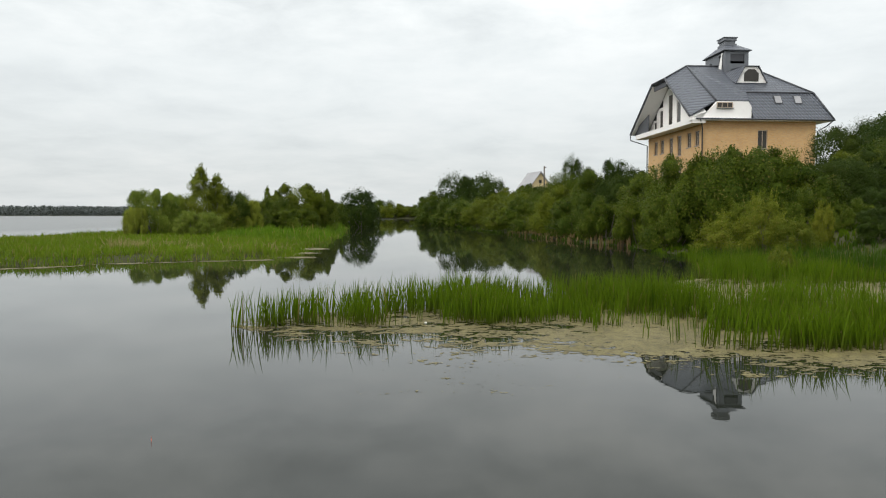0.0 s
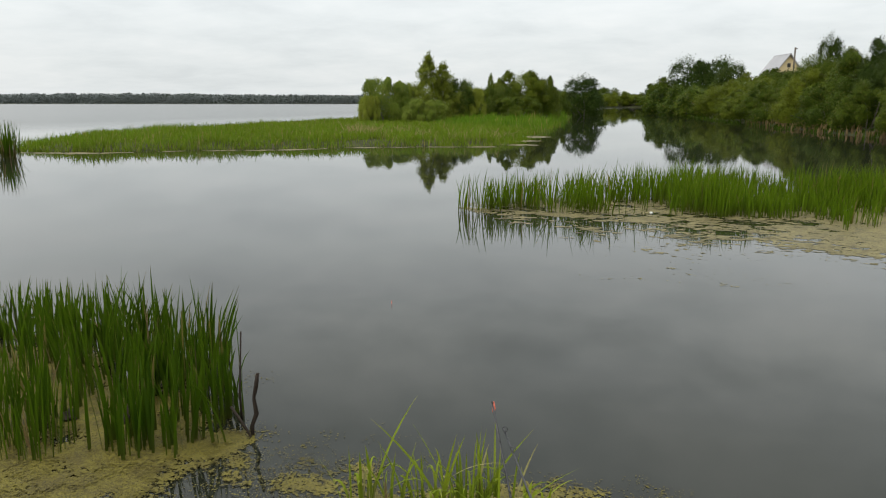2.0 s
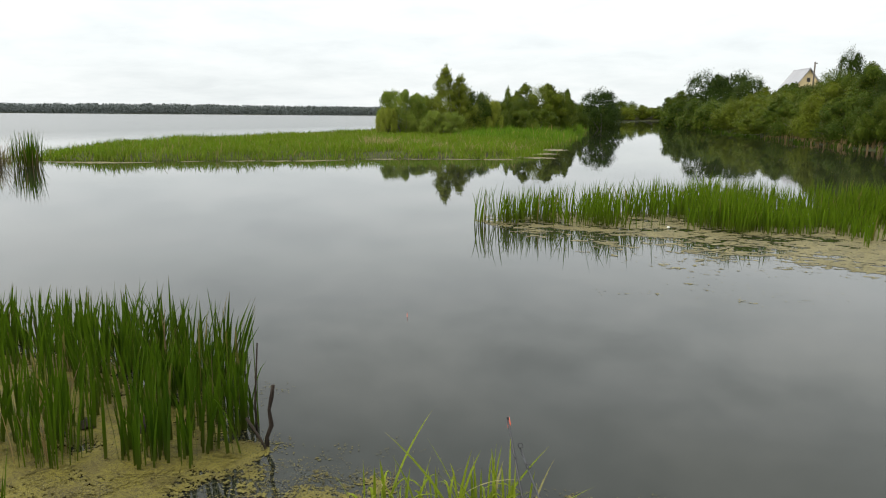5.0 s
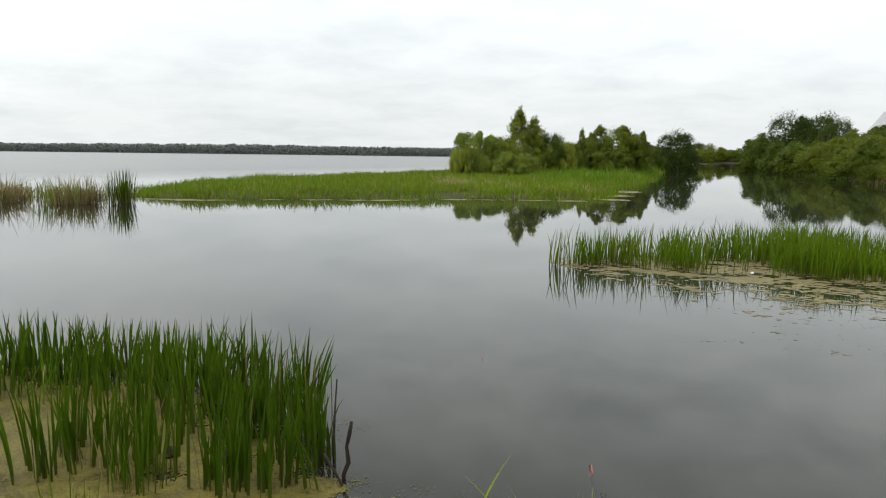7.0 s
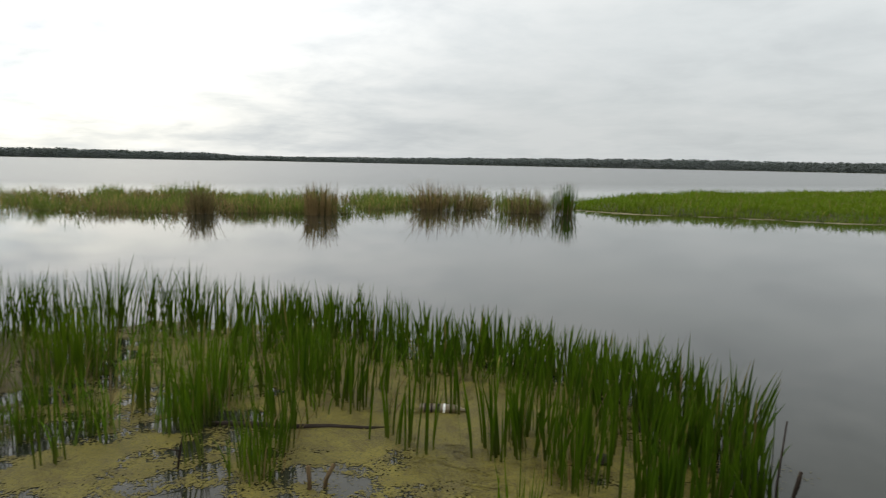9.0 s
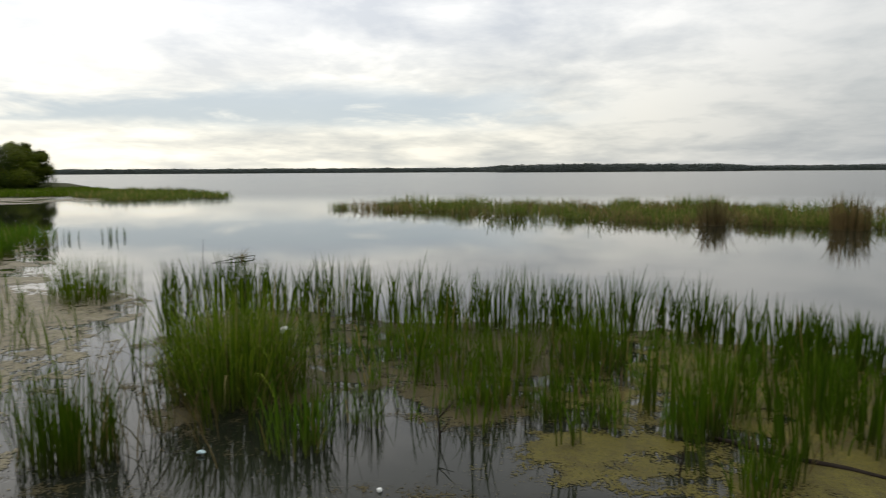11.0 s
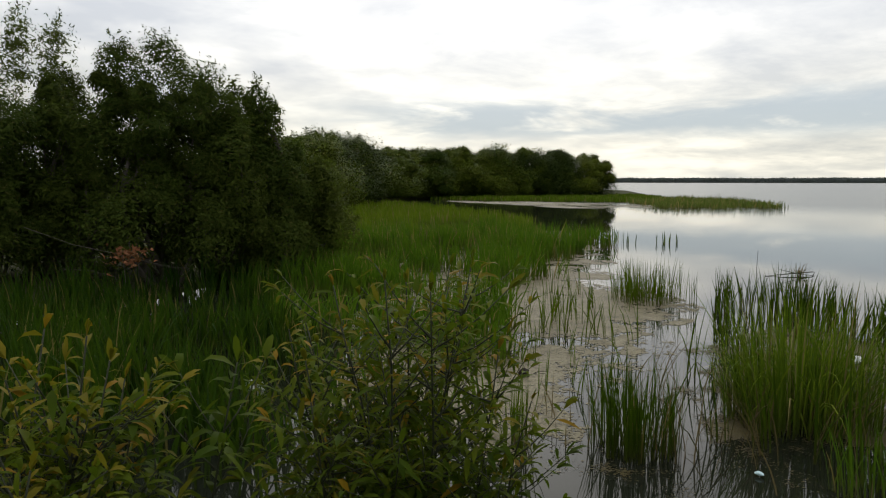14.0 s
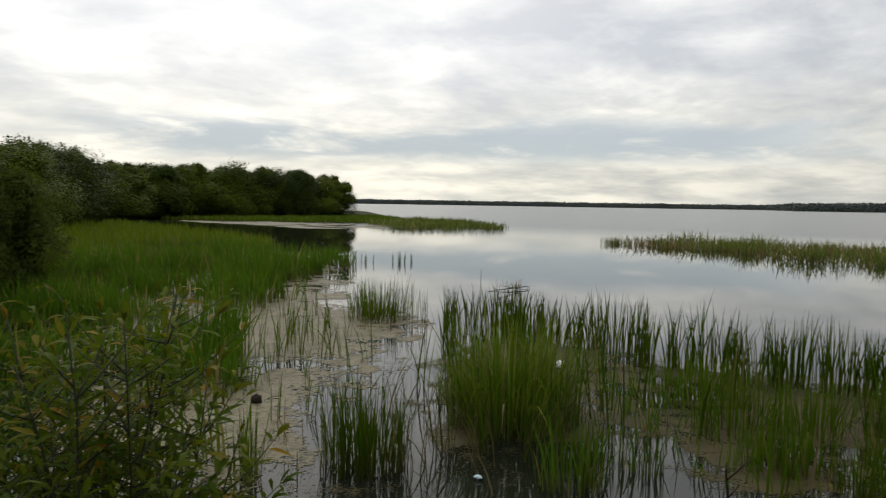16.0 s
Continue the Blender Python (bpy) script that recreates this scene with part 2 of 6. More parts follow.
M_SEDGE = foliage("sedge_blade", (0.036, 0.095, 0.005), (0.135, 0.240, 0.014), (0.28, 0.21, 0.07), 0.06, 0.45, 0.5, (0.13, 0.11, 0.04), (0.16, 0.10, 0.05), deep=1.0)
M_LAKE_SEDGE = foliage("lake_sedge", (0.075, 0.115, 0.022), (0.22, 0.26, 0.060), (0.34, 0.26, 0.10), 0.15, 0.5, 0.5, (0.16, 0.14, 0.05), (0.2, 0.14, 0.07), deep=0.95)
M_REED_DRY = foliage("dry_reed", (0.18, 0.12, 0.065), (0.38, 0.27, 0.15), (0.08, 0.06, 0.035), 0.15, 0.4, 0.75)
M_TAN_GRASS = foliage("tan_grass", (0.26, 0.19, 0.09), (0.46, 0.37, 0.20), (0.16, 0.18, 0.05), 0.15, 0.3, 0.75, deep=0.9)
M_GRASS = foliage("marsh_grass", (0.07, 0.140, 0.007), (0.20, 0.290, 0.020), (0.32, 0.26, 0.10), 0.07, 0.35, 0.5, (0.10, 0.10, 0.03), deep=0.72)
# darker copy of M_REED: shade is put into its colour, blade bases included
M_SHADE_TINT_REED = foliage("shade_tinted_reed", (0.009, 0.034, 0.0025), (0.058, 0.130, 0.009), (0.22, 0.18, 0.06), 0.04, 0.42, 0.5, (0.035, 0.04, 0.012), (0.16, 0.10, 0.05), deep=0.78, patches=0.5)
# second willow leaf, with the shade of backlit trees put into its colour
M_WILLOW_SHADE_TINT = foliage("shade_tinted_willow_leaf", (0.040, 0.076, 0.012), (0.150, 0.190, 0.034), (0.16, 0.16, 0.04), 0.05, 0.36, deep=0.66, patches=0.6, gloss=0.03)
M_SHOOT_GOLD = foliage("yellowed_shoot_leaf", (0.16, 0.17, 0.012), (0.38, 0.31, 0.028), (0.46, 0.27, 0.02), 0.2, 0.4, 0.5, patches=1.5, deep=0.55)
M_WILLOW = foliage("willow_leaf", (0.022, 0.056, 0.004), (0.180, 0.235, 0.018), (0.22, 0.20, 0.05), 0.05, 0.14, deep=0.62, patches=0.7)
M_LEAF_DARK = foliage("dark_leaf", (0.028, 0.060, 0.008), (0.090, 0.135, 0.020), (0.12, 0.13, 0.05), 0.04, 0.12, gloss=0.04, deep=0.5)
M_LEAF_YELLOW = foliage("yellow_willow_leaf", (0.12, 0.17, 0.014), (0.29, 0.33, 0.035), (0.36, 0.33, 0.06), 0.1, 0.3, deep=0.6)
M_TUFT = foliage("tuft_blade", (0.11, 0.165, 0.010), (0.29, 0.360, 0.030), (0.36, 0.32, 0.14), 0.08, 0.4, 0.45, (0.10, 0.11, 0.03), (0.30, 0.26, 0.10), deep=0.85)
M_SHOOT = foliage("shoot_leaf", (0.060, 0.120, 0.006), (0.235, 0.290, 0.020), (0.42, 0.27, 0.03), 0.015, 0.42, 0.5, patches=1.5, gloss=0.05, deep=0.54)
M_RUST_LEAF = foliage("rust_leaf", (0.16, 0.06, 0.03), (0.34, 0.15, 0.08), (0.2, 0.12, 0.06), 0.1, 0.3, deep=1.0)
M_WILLOW_LIGHT = foliage("light_willow_leaf", (0.070, 0.120, 0.014), (0.250, 0.300, 0.040), (0.28, 0.26, 0.07), 0.05, 0.25, deep=0.92, patches=0.5)
M_BIRCH_LEAF = foliage("birch_leaf", (0.040, 0.080, 0.010), (0.200, 0.250, 0.030), (0.24, 0.22, 0.06), 0.05, 0.2, deep=0.8, patches=0.5)
# greyed and lightened leaf colour, with the hazy distance painted in
M_FAR = foliage("far_wood_hazed", (0.075, 0.088, 0.088), (0.115, 0.128, 0.125), (0.09, 0.10, 0.09), 0.05, 0.15, 0.8, deep=1.0)
M_STEM = plain("green_stem", (0.026, 0.030, 0.010), 0.8, vary=0.4, scale=25, bump=0.2)
M_BARK = plain("bark", (0.10, 0.085, 0.07), 0.9, vary=0.5, scale=12, bump=0.6)
M_BIRCH_BARK = plain("birch_bark", (0.5, 0.48, 0.44), 0.8, vary=0.4, scale=6, bump=0.3, dirt=(0.06, 0.05, 0.05))
M_MUD = plain("bank_soil", (0.045, 0.046, 0.020), 0.95, vary=0.5, scale=3, bump=0.6, dirt=(0.022, 0.030, 0.010), spec=0.1)
M_WET_WOOD = plain("wet_wood", (0.026, 0.019, 0.014), 0.8, vary=0.5, scale=20, bump=0.5, spec=0.15)
M_WHITE = plain("white_boards", (0.78, 0.77, 0.75), 0.6, vary=0.08, scale=3, bump=0.1)
M_ZINC = plain("grey_sheet_metal", (0.13, 0.14, 0.155), 0.45, 0.3, vary=0.2, scale=3, bump=0.1)
M_DARK = plain("dark_grey_metal", (0.045, 0.048, 0.055), 0.5, 0.2, vary=0.25, scale=4, bump=0.1)
M_GLASS = plain("window_glass", (0.040, 0.036, 0.030), 0.16, vary=0.4, scale=1, bump=0.0, spec=0.3)
M_PINK_FRAME = plain("beige_frame", (0.42, 0.33, 0.24), 0.6, vary=0.2, scale=3, bump=0.1)
M_OLD_ROOF = plain("weathered_roof", (0.30, 0.30, 0.31), 0.6, vary=0.25, scale=1.5, bump=0.3)
M_CREAM = plain("cream_boards", (0.62, 0.50, 0.28), 0.8, vary=0.12, scale=2, bump=0.2)
M_PLASTIC = plain("white_plastic", (0.80, 0.80, 0.77), 0.4, vary=0.1, scale=20, bump=0.1)
M_BROWN_PET = plain("dirty_brown_plastic", (0.10, 0.075, 0.03), 0.3, vary=0.5, scale=25, bump=0.2)
M_BLUE = plain("pale_blue_plastic", (0.50, 0.66, 0.70), 0.4, vary=0.15, scale=20, bump=0.1)
M_BLACK = plain("rod_black", (0.02, 0.02, 0.022), 0.35, vary=0.3, scale=30, bump=0.05)
M_RED = plain("float_red", (0.75, 0.16, 0.10), 0.35, vary=0.15, scale=40, bump=0.05)

# ---- helpers for meshes ----


def mesh_from(name, verts, tris, attribute=None, smooth=False):
    me = bpy.data.meshes.new(name)
    verts, tris = np.asarray(verts, np.float32), np.asarray(tris, np.int32)
    me.vertices.add(len(verts))
    me.vertices.foreach_set("co", verts.ravel())
    me.loops.add(tris.size)
    me.loops.foreach_set("vertex_index", tris.ravel())
    me.polygons.add(len(tris))
    me.polygons.foreach_set("loop_start", np.arange(0, tris.size, 3, dtype=np.int32))
    me.update(calc_edges=True)
    if smooth:
        me.polygons.foreach_set("use_smooth", np.ones(len(tris), bool))
    if attribute is not None:
        me.attributes.new("along", "FLOAT", "POINT").data.foreach_set("value", np.asarray(attribute, np.float32))
    return me


def place(name, me, mat, parent=None, label=""):
    """Links a mesh as one object, under a thing or a part where parent is given."""
    me.materials.append(mat)
    ob = new(name, me)
    if parent:
        ob.parent = parent
    return tagged(ob, label)


def part(name, bm, mat, parent, label=""):
    me = bpy.data.meshes.new(name)
    bm.normal_update()
    bm.to_mesh(me)
    bm.free()
    return place(name, me, mat, parent, label)


def box(bm, x0, x1, y0, y1, z0, z1, bevel=0.0):
    m = Matrix.Translation(((x0 + x1) / 2, (y0 + y1) / 2, (z0 + z1) / 2)) @ Matrix.Diagonal((x1 - x0, y1 - y0, z1 - z0, 1))
    made = bmesh.ops.create_cube(bm, size=1, matrix=m)
    if bevel:
        edges = list({e for v in made["verts"] for e in v.link_edges})
        bmesh.ops.bevel(bm, geom=edges, offset=bevel, segments=1, affect="EDGES")


def slab(bm, corners, thick):
    """A flat plate with the given upper corners."""
    c = [Vector(p) for p in corners]
    nrm = sum(((c[i] - c[0]).cross(c[i + 1] - c[0]) for i in range(1, len(c) - 1)), Vector()).normalized()
    if nrm.z < 0:
        nrm = -nrm
    top = [bm.verts.new(p) for p in c]
    bot = [bm.verts.new(p - nrm * thick) for p in c]
    bm.faces.new(top)
    bm.faces.new(bot[::-1])
    for i in range(len(c)):
        j = (i + 1) % len(c)
        bm.faces.new((top[j], top[i], bot[i], bot[j]))
    bmesh.ops.recalc_face_normals(bm, faces=bm.faces)


def tube_arrays(points, radii, sides=6):
    """Vertices and triangles of a tapered tube along points."""
    p = np.asarray(points, float)
    d = np.gradient(p, axis=0)
    d /= np.linalg.norm(d, axis=1, keepdims=True) + 1e-9
    ref = np.array([0.31, 0.87, 0.12])
    a = np.cross(d, ref)
    a /= np.linalg.norm(a, axis=1, keepdims=True) + 1e-9
    b = np.cross(d, a)
    ang = np.arange(sides) * 2 * np.pi / sides
    ring = a[:, None] * np.cos(ang)[None, :, None] + b[:, None] * np.sin(ang)[None, :, None]
    v = (p[:, None] + ring * np.asarray(radii, float)[:, None, None]).reshape(-1, 3)
    t = []
    for i in range(len(p) - 1):
        for k in range(sides):
            q, r = i * sides + k, i * sides + (k + 1) % sides
            t += [(q, r, r + sides), (q, r + sides, q + sides)]
    for k in range(1, sides - 1):
        t.append((0, k + 1, k))
        e = (len(p) - 1) * sides
        t.append((e, e + k, e + k + 1))
    return v, np.array(t)


def join_arrays(pieces):
    vs, ts, n = [], [], 0
    for v, t in pieces:
        vs.append(v)
        ts.append(t + n)
        n += len(v)
    return np.concatenate(vs), np.concatenate(ts)


def inside(poly, x, y):
    poly = np.asarray(poly, float)
    hit = np.zeros(np.shape(x), bool)
    for (x0, y0), (x1, y1) in zip(poly, np.roll(poly, -1, 0)):
        if y0 != y1:
            hit ^= ((y0 > y) != (y1 > y)) & (x < (x1 - x0) * (y - y0) / (y1 - y0) + x0)
    return hit


def edge_distance(poly, x, y, closed=True):
    poly = np.asarray(poly, float)
    best = np.full(np.shape(x), 1e9)
    for a, b in list(zip(poly, np.roll(poly, -1, 0)))[:None if closed else -1]:
        d = b - a
        s = np.clip(((x - a[0]) * d[0] + (y - a[1]) * d[1]) / (d @ d + 1e-12), 0, 1)
        best = np.minimum(best, np.hypot(x - a[0] - s * d[0], y - a[1] - s * d[1]))
    return best


def depth_in(poly, x, y):
    """Metres inside (positive) or outside (negative) of a polygon."""
    return np.where(inside(poly, x, y), 1, -1) * edge_distance(poly, x, y)


def soft_noise(x, y, scale, seed=0.0):
    return np.array([noise.noise((float(a) * scale + seed, float(b) * scale - seed, seed * 0.37)) for a, b in zip(np.ravel(x), np.ravel(y))]).reshape(np.shape(x))


def scatter(poly, per_m2, seed, clump=0.0, clump_scale=0.8, keep=None):
    """Random places in a polygon, thinned by a patchy noise."""
    r = np.random.default_rng(seed)
    p = np.asarray(poly, float)
    lo, hi = p.min(0), p.max(0)
    n = int(per_m2 * np.prod(hi - lo))
    x, y = r.uniform(lo[0], hi[0], n), r.uniform(lo[1], hi[1], n)
    ok = inside(p, x, y)
    x, y = x[ok], y[ok]
    if clump:
        ok = soft_noise(x, y, clump_scale, seed * 1.7) + r.normal(0, 0.12, len(x)) > clump - 0.5
        x, y = x[ok], y[ok]
    if keep is not None:
        ok = keep(x, y, r)
        x, y = x[ok], y[ok]
    return x, y


def tufted(x, y, per_shoot, spread, seed):
    """Each place becomes a small shoot of several blades."""
    r = np.random.default_rng(seed)
    n = np.repeat(np.arange(len(x)), per_shoot)
    return x[n] + r.normal(0, spread, len(n)), y[n] + r.normal(0, spread, len(n)), n


def blades(name, x, y, z, h, w, seed, lean=0.18, droop=0.12, seg=3, wind=(0.0, 0.0), fan=None, owner=None):
    """A mesh of tapered, bent blades that stand at x, y, z."""
    r = np.random.default_rng(seed)
    n = len(x)
    az = r.uniform(0, 2 * np.pi, n) if fan is None else fan
    bend = np.abs(r.normal(0, lean, n))
    dx, dy = np.cos(az) * bend + wind[0], np.sin(az) * bend + wind[1]
    if owner is not None:
        k = r.normal(0, lean * 0.7, (int(owner.max()) + 1 if n else 1, 2))
        dx, dy = dx + k[owner, 0], dy + k[owner, 1]
    drop = np.clip(r.normal(droop, droop, n), 0, 0.75) * np.clip(bend * 3, 0.2, 1)
    face = az + np.pi / 2 + r.normal(0, 0.5, n)
    sx, sy = np.cos(face), np.sin(face)
    levels, along = [], []
    prof = np.interp(np.linspace(0, 1, seg + 1), [0, 0.25, 0.7, 1.0], [0.65, 1.0, 0.75, 0.0])
    for i in range(seg + 1):
        t = i / seg
        cx, cy = x + dx * h * (0.35 * t + 0.65 * t * t), y + dy * h * (0.35 * t + 0.65 * t * t)
        cz = z + h * (t - drop * t ** 3)
        k = w * prof[i] * 0.5
        if i < seg:
            levels += [np.stack([cx - sx * k, cy - sy * k, cz], -1), np.stack([cx + sx * k, cy + sy * k, cz], -1)]
            along += [t, t]
        else:
            levels.append(np.stack([cx, cy, cz], -1))
            along.append(t)
    m = len(levels)
    v = np.stack(levels, 1).reshape(-1, 3)
    base = (np.arange(n) * m)[:, None]
    f = []
    for i in range(seg - 1):
        f += [(2 * i, 2 * i + 1, 2 * i + 3), (2 * i, 2 * i + 3, 2 * i + 2)]
    f.append((2 * seg - 2, 2 * seg - 1, 2 * seg))
    tri = (base[:, None, :] + np.array(f)[None]).reshape(-1, 3)
    return mesh_from(name, v, tri, np.tile(along, n))


def leaves(name, centre, size, seed, aspect=0.4, normal=None, loose=0.32):
    """A mesh of small pointed leaves, one folded kite for each centre."""
    r = np.random.default_rng(seed)
    n = len(centre)
    d = r.normal(0, 1, (n, 3))
    d /= np.linalg.norm(d, axis=1, keepdims=True)
    q = r.normal(0, 1, (n, 3))
    if normal is not None:
        q = normal + q * loose
    s = np.cross(d, q)
    s /= np.linalg.norm(s, axis=1, keepdims=True) + 1e-9
    if normal is not None:
        d = np.cross(q, s)
        d /= np.linalg.norm(d, axis=1, keepdims=True) + 1e-9
    u = np.cross(d, s)
    length = size * r.uniform(0.6, 1.3, n)[:, None]
    a = centre - d * length * 0.5
    b = centre + d * length * 0.5
    mid = centre - d * length * 0.06
    k = length * aspect * 0.5
    v = np.stack([a, mid + s * k + u * k * 0.4, b, mid - s * k + u * k * 0.4], 1).reshape(-1, 3)
    tri = (np.arange(n)[:, None, None] * 4 + np.array([(0, 1, 2), (0, 2, 3)])[None]).reshape(-1, 3)
    return mesh_from(name, v, tri)


def shrub(name, rx, ry, h, seed, leaf_mat, label, category="bush", leaf=0.2, lobes=22, per=600, stems=7, low=0.12, spiky=0.3, aspect=0.5, bark=None, lobe=(0.34, 0.58), sprigs=80, cull=True, tuft=0.55, cone=False):
    """A bush or small tree: stems and limbs as one part, a crown of many leafy lobes and sprigs as another. Stands at its own origin."""
    r = np.random.default_rng(seed)
    thing = new(name)
    tagged(thing, label, category)
    ang = np.arange(lobes) * 2.4 + r.normal(0, 0.3, lobes)
    up = low + (0.80 - low) * (np.arange(lobes) + 0.5) / lobes
    wide = np.sqrt(np.clip(1 - (np.clip(up - 0.3, 0, 1) / 0.72) ** 2, 0.03, 1)) * r.uniform(0.42, 0.82, lobes)
    c = np.stack([np.cos(ang) * wide * rx, np.sin(ang) * wide * ry, up * h * r.uniform(0.88, 1.04, lobes)], -1)
    size = min(rx, ry, h * 0.6) * lobe[0] * (lobe[1] / lobe[0]) ** r.uniform(-0.35, 1.2, lobes) * (1.15 - 0.45 * up)
    if cone:
        up = low + (0.97 - low) * (np.arange(lobes) + 0.5) / lobes
        wide = (1.03 - up) ** 0.7 * r.uniform(0.2, 0.95, lobes)
        c = np.stack([np.cos(ang) * wide * rx, np.sin(ang) * wide * ry, up * h * r.uniform(0.95, 1.02, lobes)], -1)
        size = min(rx, ry) * (0.12 + 0.36 * (1 - up)) * r.uniform(0.6, 1.3, lobes)
    out = c - np.array([0, 0, h * 0.3])
    out /= np.linalg.norm(out, axis=1, keepdims=True)
    n = np.repeat(np.arange(lobes), per)
    d = r.normal(0, 1, (len(n), 3)) + out[n] * 0.7 + np.array([0, 0, 0.25])
    d /= np.linalg.norm(d, axis=1, keepdims=True)
    # each lobe is a bunch of tufts with dark clefts between them
    knob = r.normal(0, 1, (11, 3))
    knob /= np.linalg.norm(knob, axis=1, keepdims=True)
    flip = np.stack([np.where((n >> b) & 1, -1.0, 1.0) for b in range(3)], -1)
    near = ((d * flip) @ knob.T).max(1)
    rough = 0.58 + 0.66 * np.clip((near - 0.62) / 0.38, 0, 1) ** 0.9
    dist = np.where(r.uniform(0, 1, len(n)) < 0.1, r.uniform(0.3, 0.8, len(n)), r.normal(0.95, 0.15, len(n)))
    p = c[n] + d * (size[n] * rough * dist)[:, None] * np.array([1, 1, 0.86])
    if cull:
        free = np.ones(len(p), bool)
        for i in range(lobes):
            free &= (n == i) | (np.linalg.norm((p - c[i]) / np.array([1, 1, 0.86]), axis=1) > size[i] * 0.80)
        free |= r.uniform(0, 1, len(p)) < 0.06
        p, d, n = p[free], d[free], n[free]
    fit_h = h / np.quantile(p[:, 2], 0.995)
    p[:, 2] *= fit_h
    c[:, 2] *= fit_h
    nrm = d + np.array([0, 0, 0.35])
    # sprigs that stick out of the lobes
    i = r.integers(0, lobes, sprigs)
    e = r.normal(0, 0.5, (sprigs, 3)) + out[i] + np.array([0, 0, 0.9])
    e /= np.linalg.norm(e, axis=1, keepdims=True)
    s0 = c[i] + e * (size[i] * 0.85)[:, None]
    ln = r.uniform(0.5, 1.3, sprigs) * spiky * h * 0.25
    k = 16
    t = np.tile(np.linspace(0, 1, k), sprigs)
    j = np.repeat(np.arange(sprigs), k)
    sp = s0[j] + e[j] * (ln[j] * t)[:, None] + r.normal(0, 1, (len(j), 3)) * (leaf * tuft * (1.15 - t))[:, None]
    p, nrm = np.concatenate([p, sp]), np.concatenate([nrm, r.normal(0, 1, (len(j), 3))])
    p[:, 2] = np.maximum(p[:, 2], 0.03)
    place("crown", leaves("crown", p, leaf, seed + 1, aspect, nrm), leaf_mat, thing)
    pieces = []
    for i in range(stems):
        end = c[r.integers(lobes)] * np.array([0.9, 0.9, 0.95])
        foot = np.array([r.normal(0, 0.05 * rx), r.normal(0, 0.05 * ry), -0.3])
        t = np.linspace(0, 1, 6)[:, None]
        line = foot + (end - foot) * t + np.sin(t * np.pi) * r.normal(0, 0.06 * h, 3) * np.array([1, 1, 0.2])
        pieces.append(tube_arrays(line, np.linspace(0.022, 0.006, 6) * h * (0.7 if stems > 3 else 1.3)))
        for _ in range(4):
            b = line[r.integers(2, 5)]
            e = c[r.integers(lobes)]
            if np.linalg.norm(e - b) < 0.55 * max(rx, h):
                s = np.linspace(0, 1, 4)[:, None]
                pieces.append(tube_arrays(b + (e - b) * s + np.sin(s * np.pi) * r.normal(0, 0.03 * h, 3), np.linspace(0.007, 0.002, 4) * h, 5))
    v, t = join_arrays(pieces)
    place("trunk", mesh_from("trunk", v, t, smooth=True), bark or M_BARK, thing)
    return thing


def stand(thing, x, y, z=0.0, turn=0.0, scale=(1, 1, 1)):
    thing.location, thing.rotation_euler, thing.scale = (x, y, z), (0, 0, radians(turn)), scale
    return thing


def again(thing, x, y, z=0.0, turn=0.0, scale=(1, 1, 1), label="", group=""):
    ob = copy_thing(thing, pose(x, y, z, 0, 0, turn))
    ob.scale = scale
    tagged(ob, label, "", group)
    return ob

# ---- the ground and the water ----
ISLAND = [(-24.0, 17.9), (-20.9, 19.1), (-18.7, 21.6), (-16.3, 23.0), (-14.3, 25.5), (-12.2, 26.8), (-9.7, 27.9), (-9.0, 29.7), (-10.6, 36.2), (-12.1, 45.9), (-16, 66), (-18.4, 79),
          (-23.2, 100), (-27.5, 112), (-35, 128), (-55, 130), (-58, 110), (-44, 78), (-36, 64), (-34.5, 53), (-33.6, 42), (-33.1, 36), (-33.3, 31), (-30.5, 25.5), (-27.4, 20.6)]
RIGHT_BANK = [(9.5, 24), (6.9, 30), (6.2, 35), (5.6, 41), (3.2, 49), (-1.4, 70), (-8, 100), (-14.7, 129), (-17.0, 140), (-8, 165), (-4, 240), (-30, 283), (-80, 300), (-95, 340), (60, 400),
              (400, 400), (400, -300), (30, -300), (14, -5), (9, 6), (12, 14)]
NEAR_BANK = [(-0.9, 1.7), (-0.3, 2.1), (0.8, 2.0), (2, 1.7), (5, 2.4), (9, 6), (14, -5), (30, -40), (20, -70), (-3, -30), (-2.4, -14), (-1.2, -11),
             (0.3, -8), (0.4, -4), (-0.2, -2.4), (-0.75, -1.6), (-1.0, -0.6), (-1.0, 0.6)]
SOUTH_WOOD = [(-1.0, -11.2), (-3.2, -11.8), (-5.6, -13.6), (-8, -17), (-12, -26), (-20, -42), (-32, -58), (-41, -61), (-50, -60.5), (-60, -59), (-70, -56), (-80, -60), (-95, -80),
              (-100, -160), (200, -300), (30, -40), (0, -14)]


def far_radius(az):
    """How far the lake reaches, by the angle left of +y in degrees."""
    return np.interp(az, [-60, 5, 20, 60, 78, 80, 97, 99, 130, 160, 200, 300], [700, 750, 900, 1150, 1350, 1000, 950, 1500, 1600, 1300, 700, 700])


def ground_height(x, y):
    z = np.full(np.shape(x), -0.7)
    for poly, top, slope in ((ISLAND, 0.15, 0.2), (RIGHT_BANK, 2.4, 0.16), (NEAR_BANK, 0.32, 0.5), (SOUTH_WOOD, 0.6, 0.2)):
        d = depth_in(poly, x, y) - (0.8 if poly is ISLAND or poly is RIGHT_BANK else 0.0)
        z = np.maximum(z, np.clip(d * slope, -0.7, top))
    rr, az = np.hypot(x, y), np.degrees(np.arctan2(-x, y)) % 360
    far = rr - np.where(az > 300, 700, far_radius(az))
    return np.maximum(z, np.clip(far * 0.02, -0.7, 2.0))


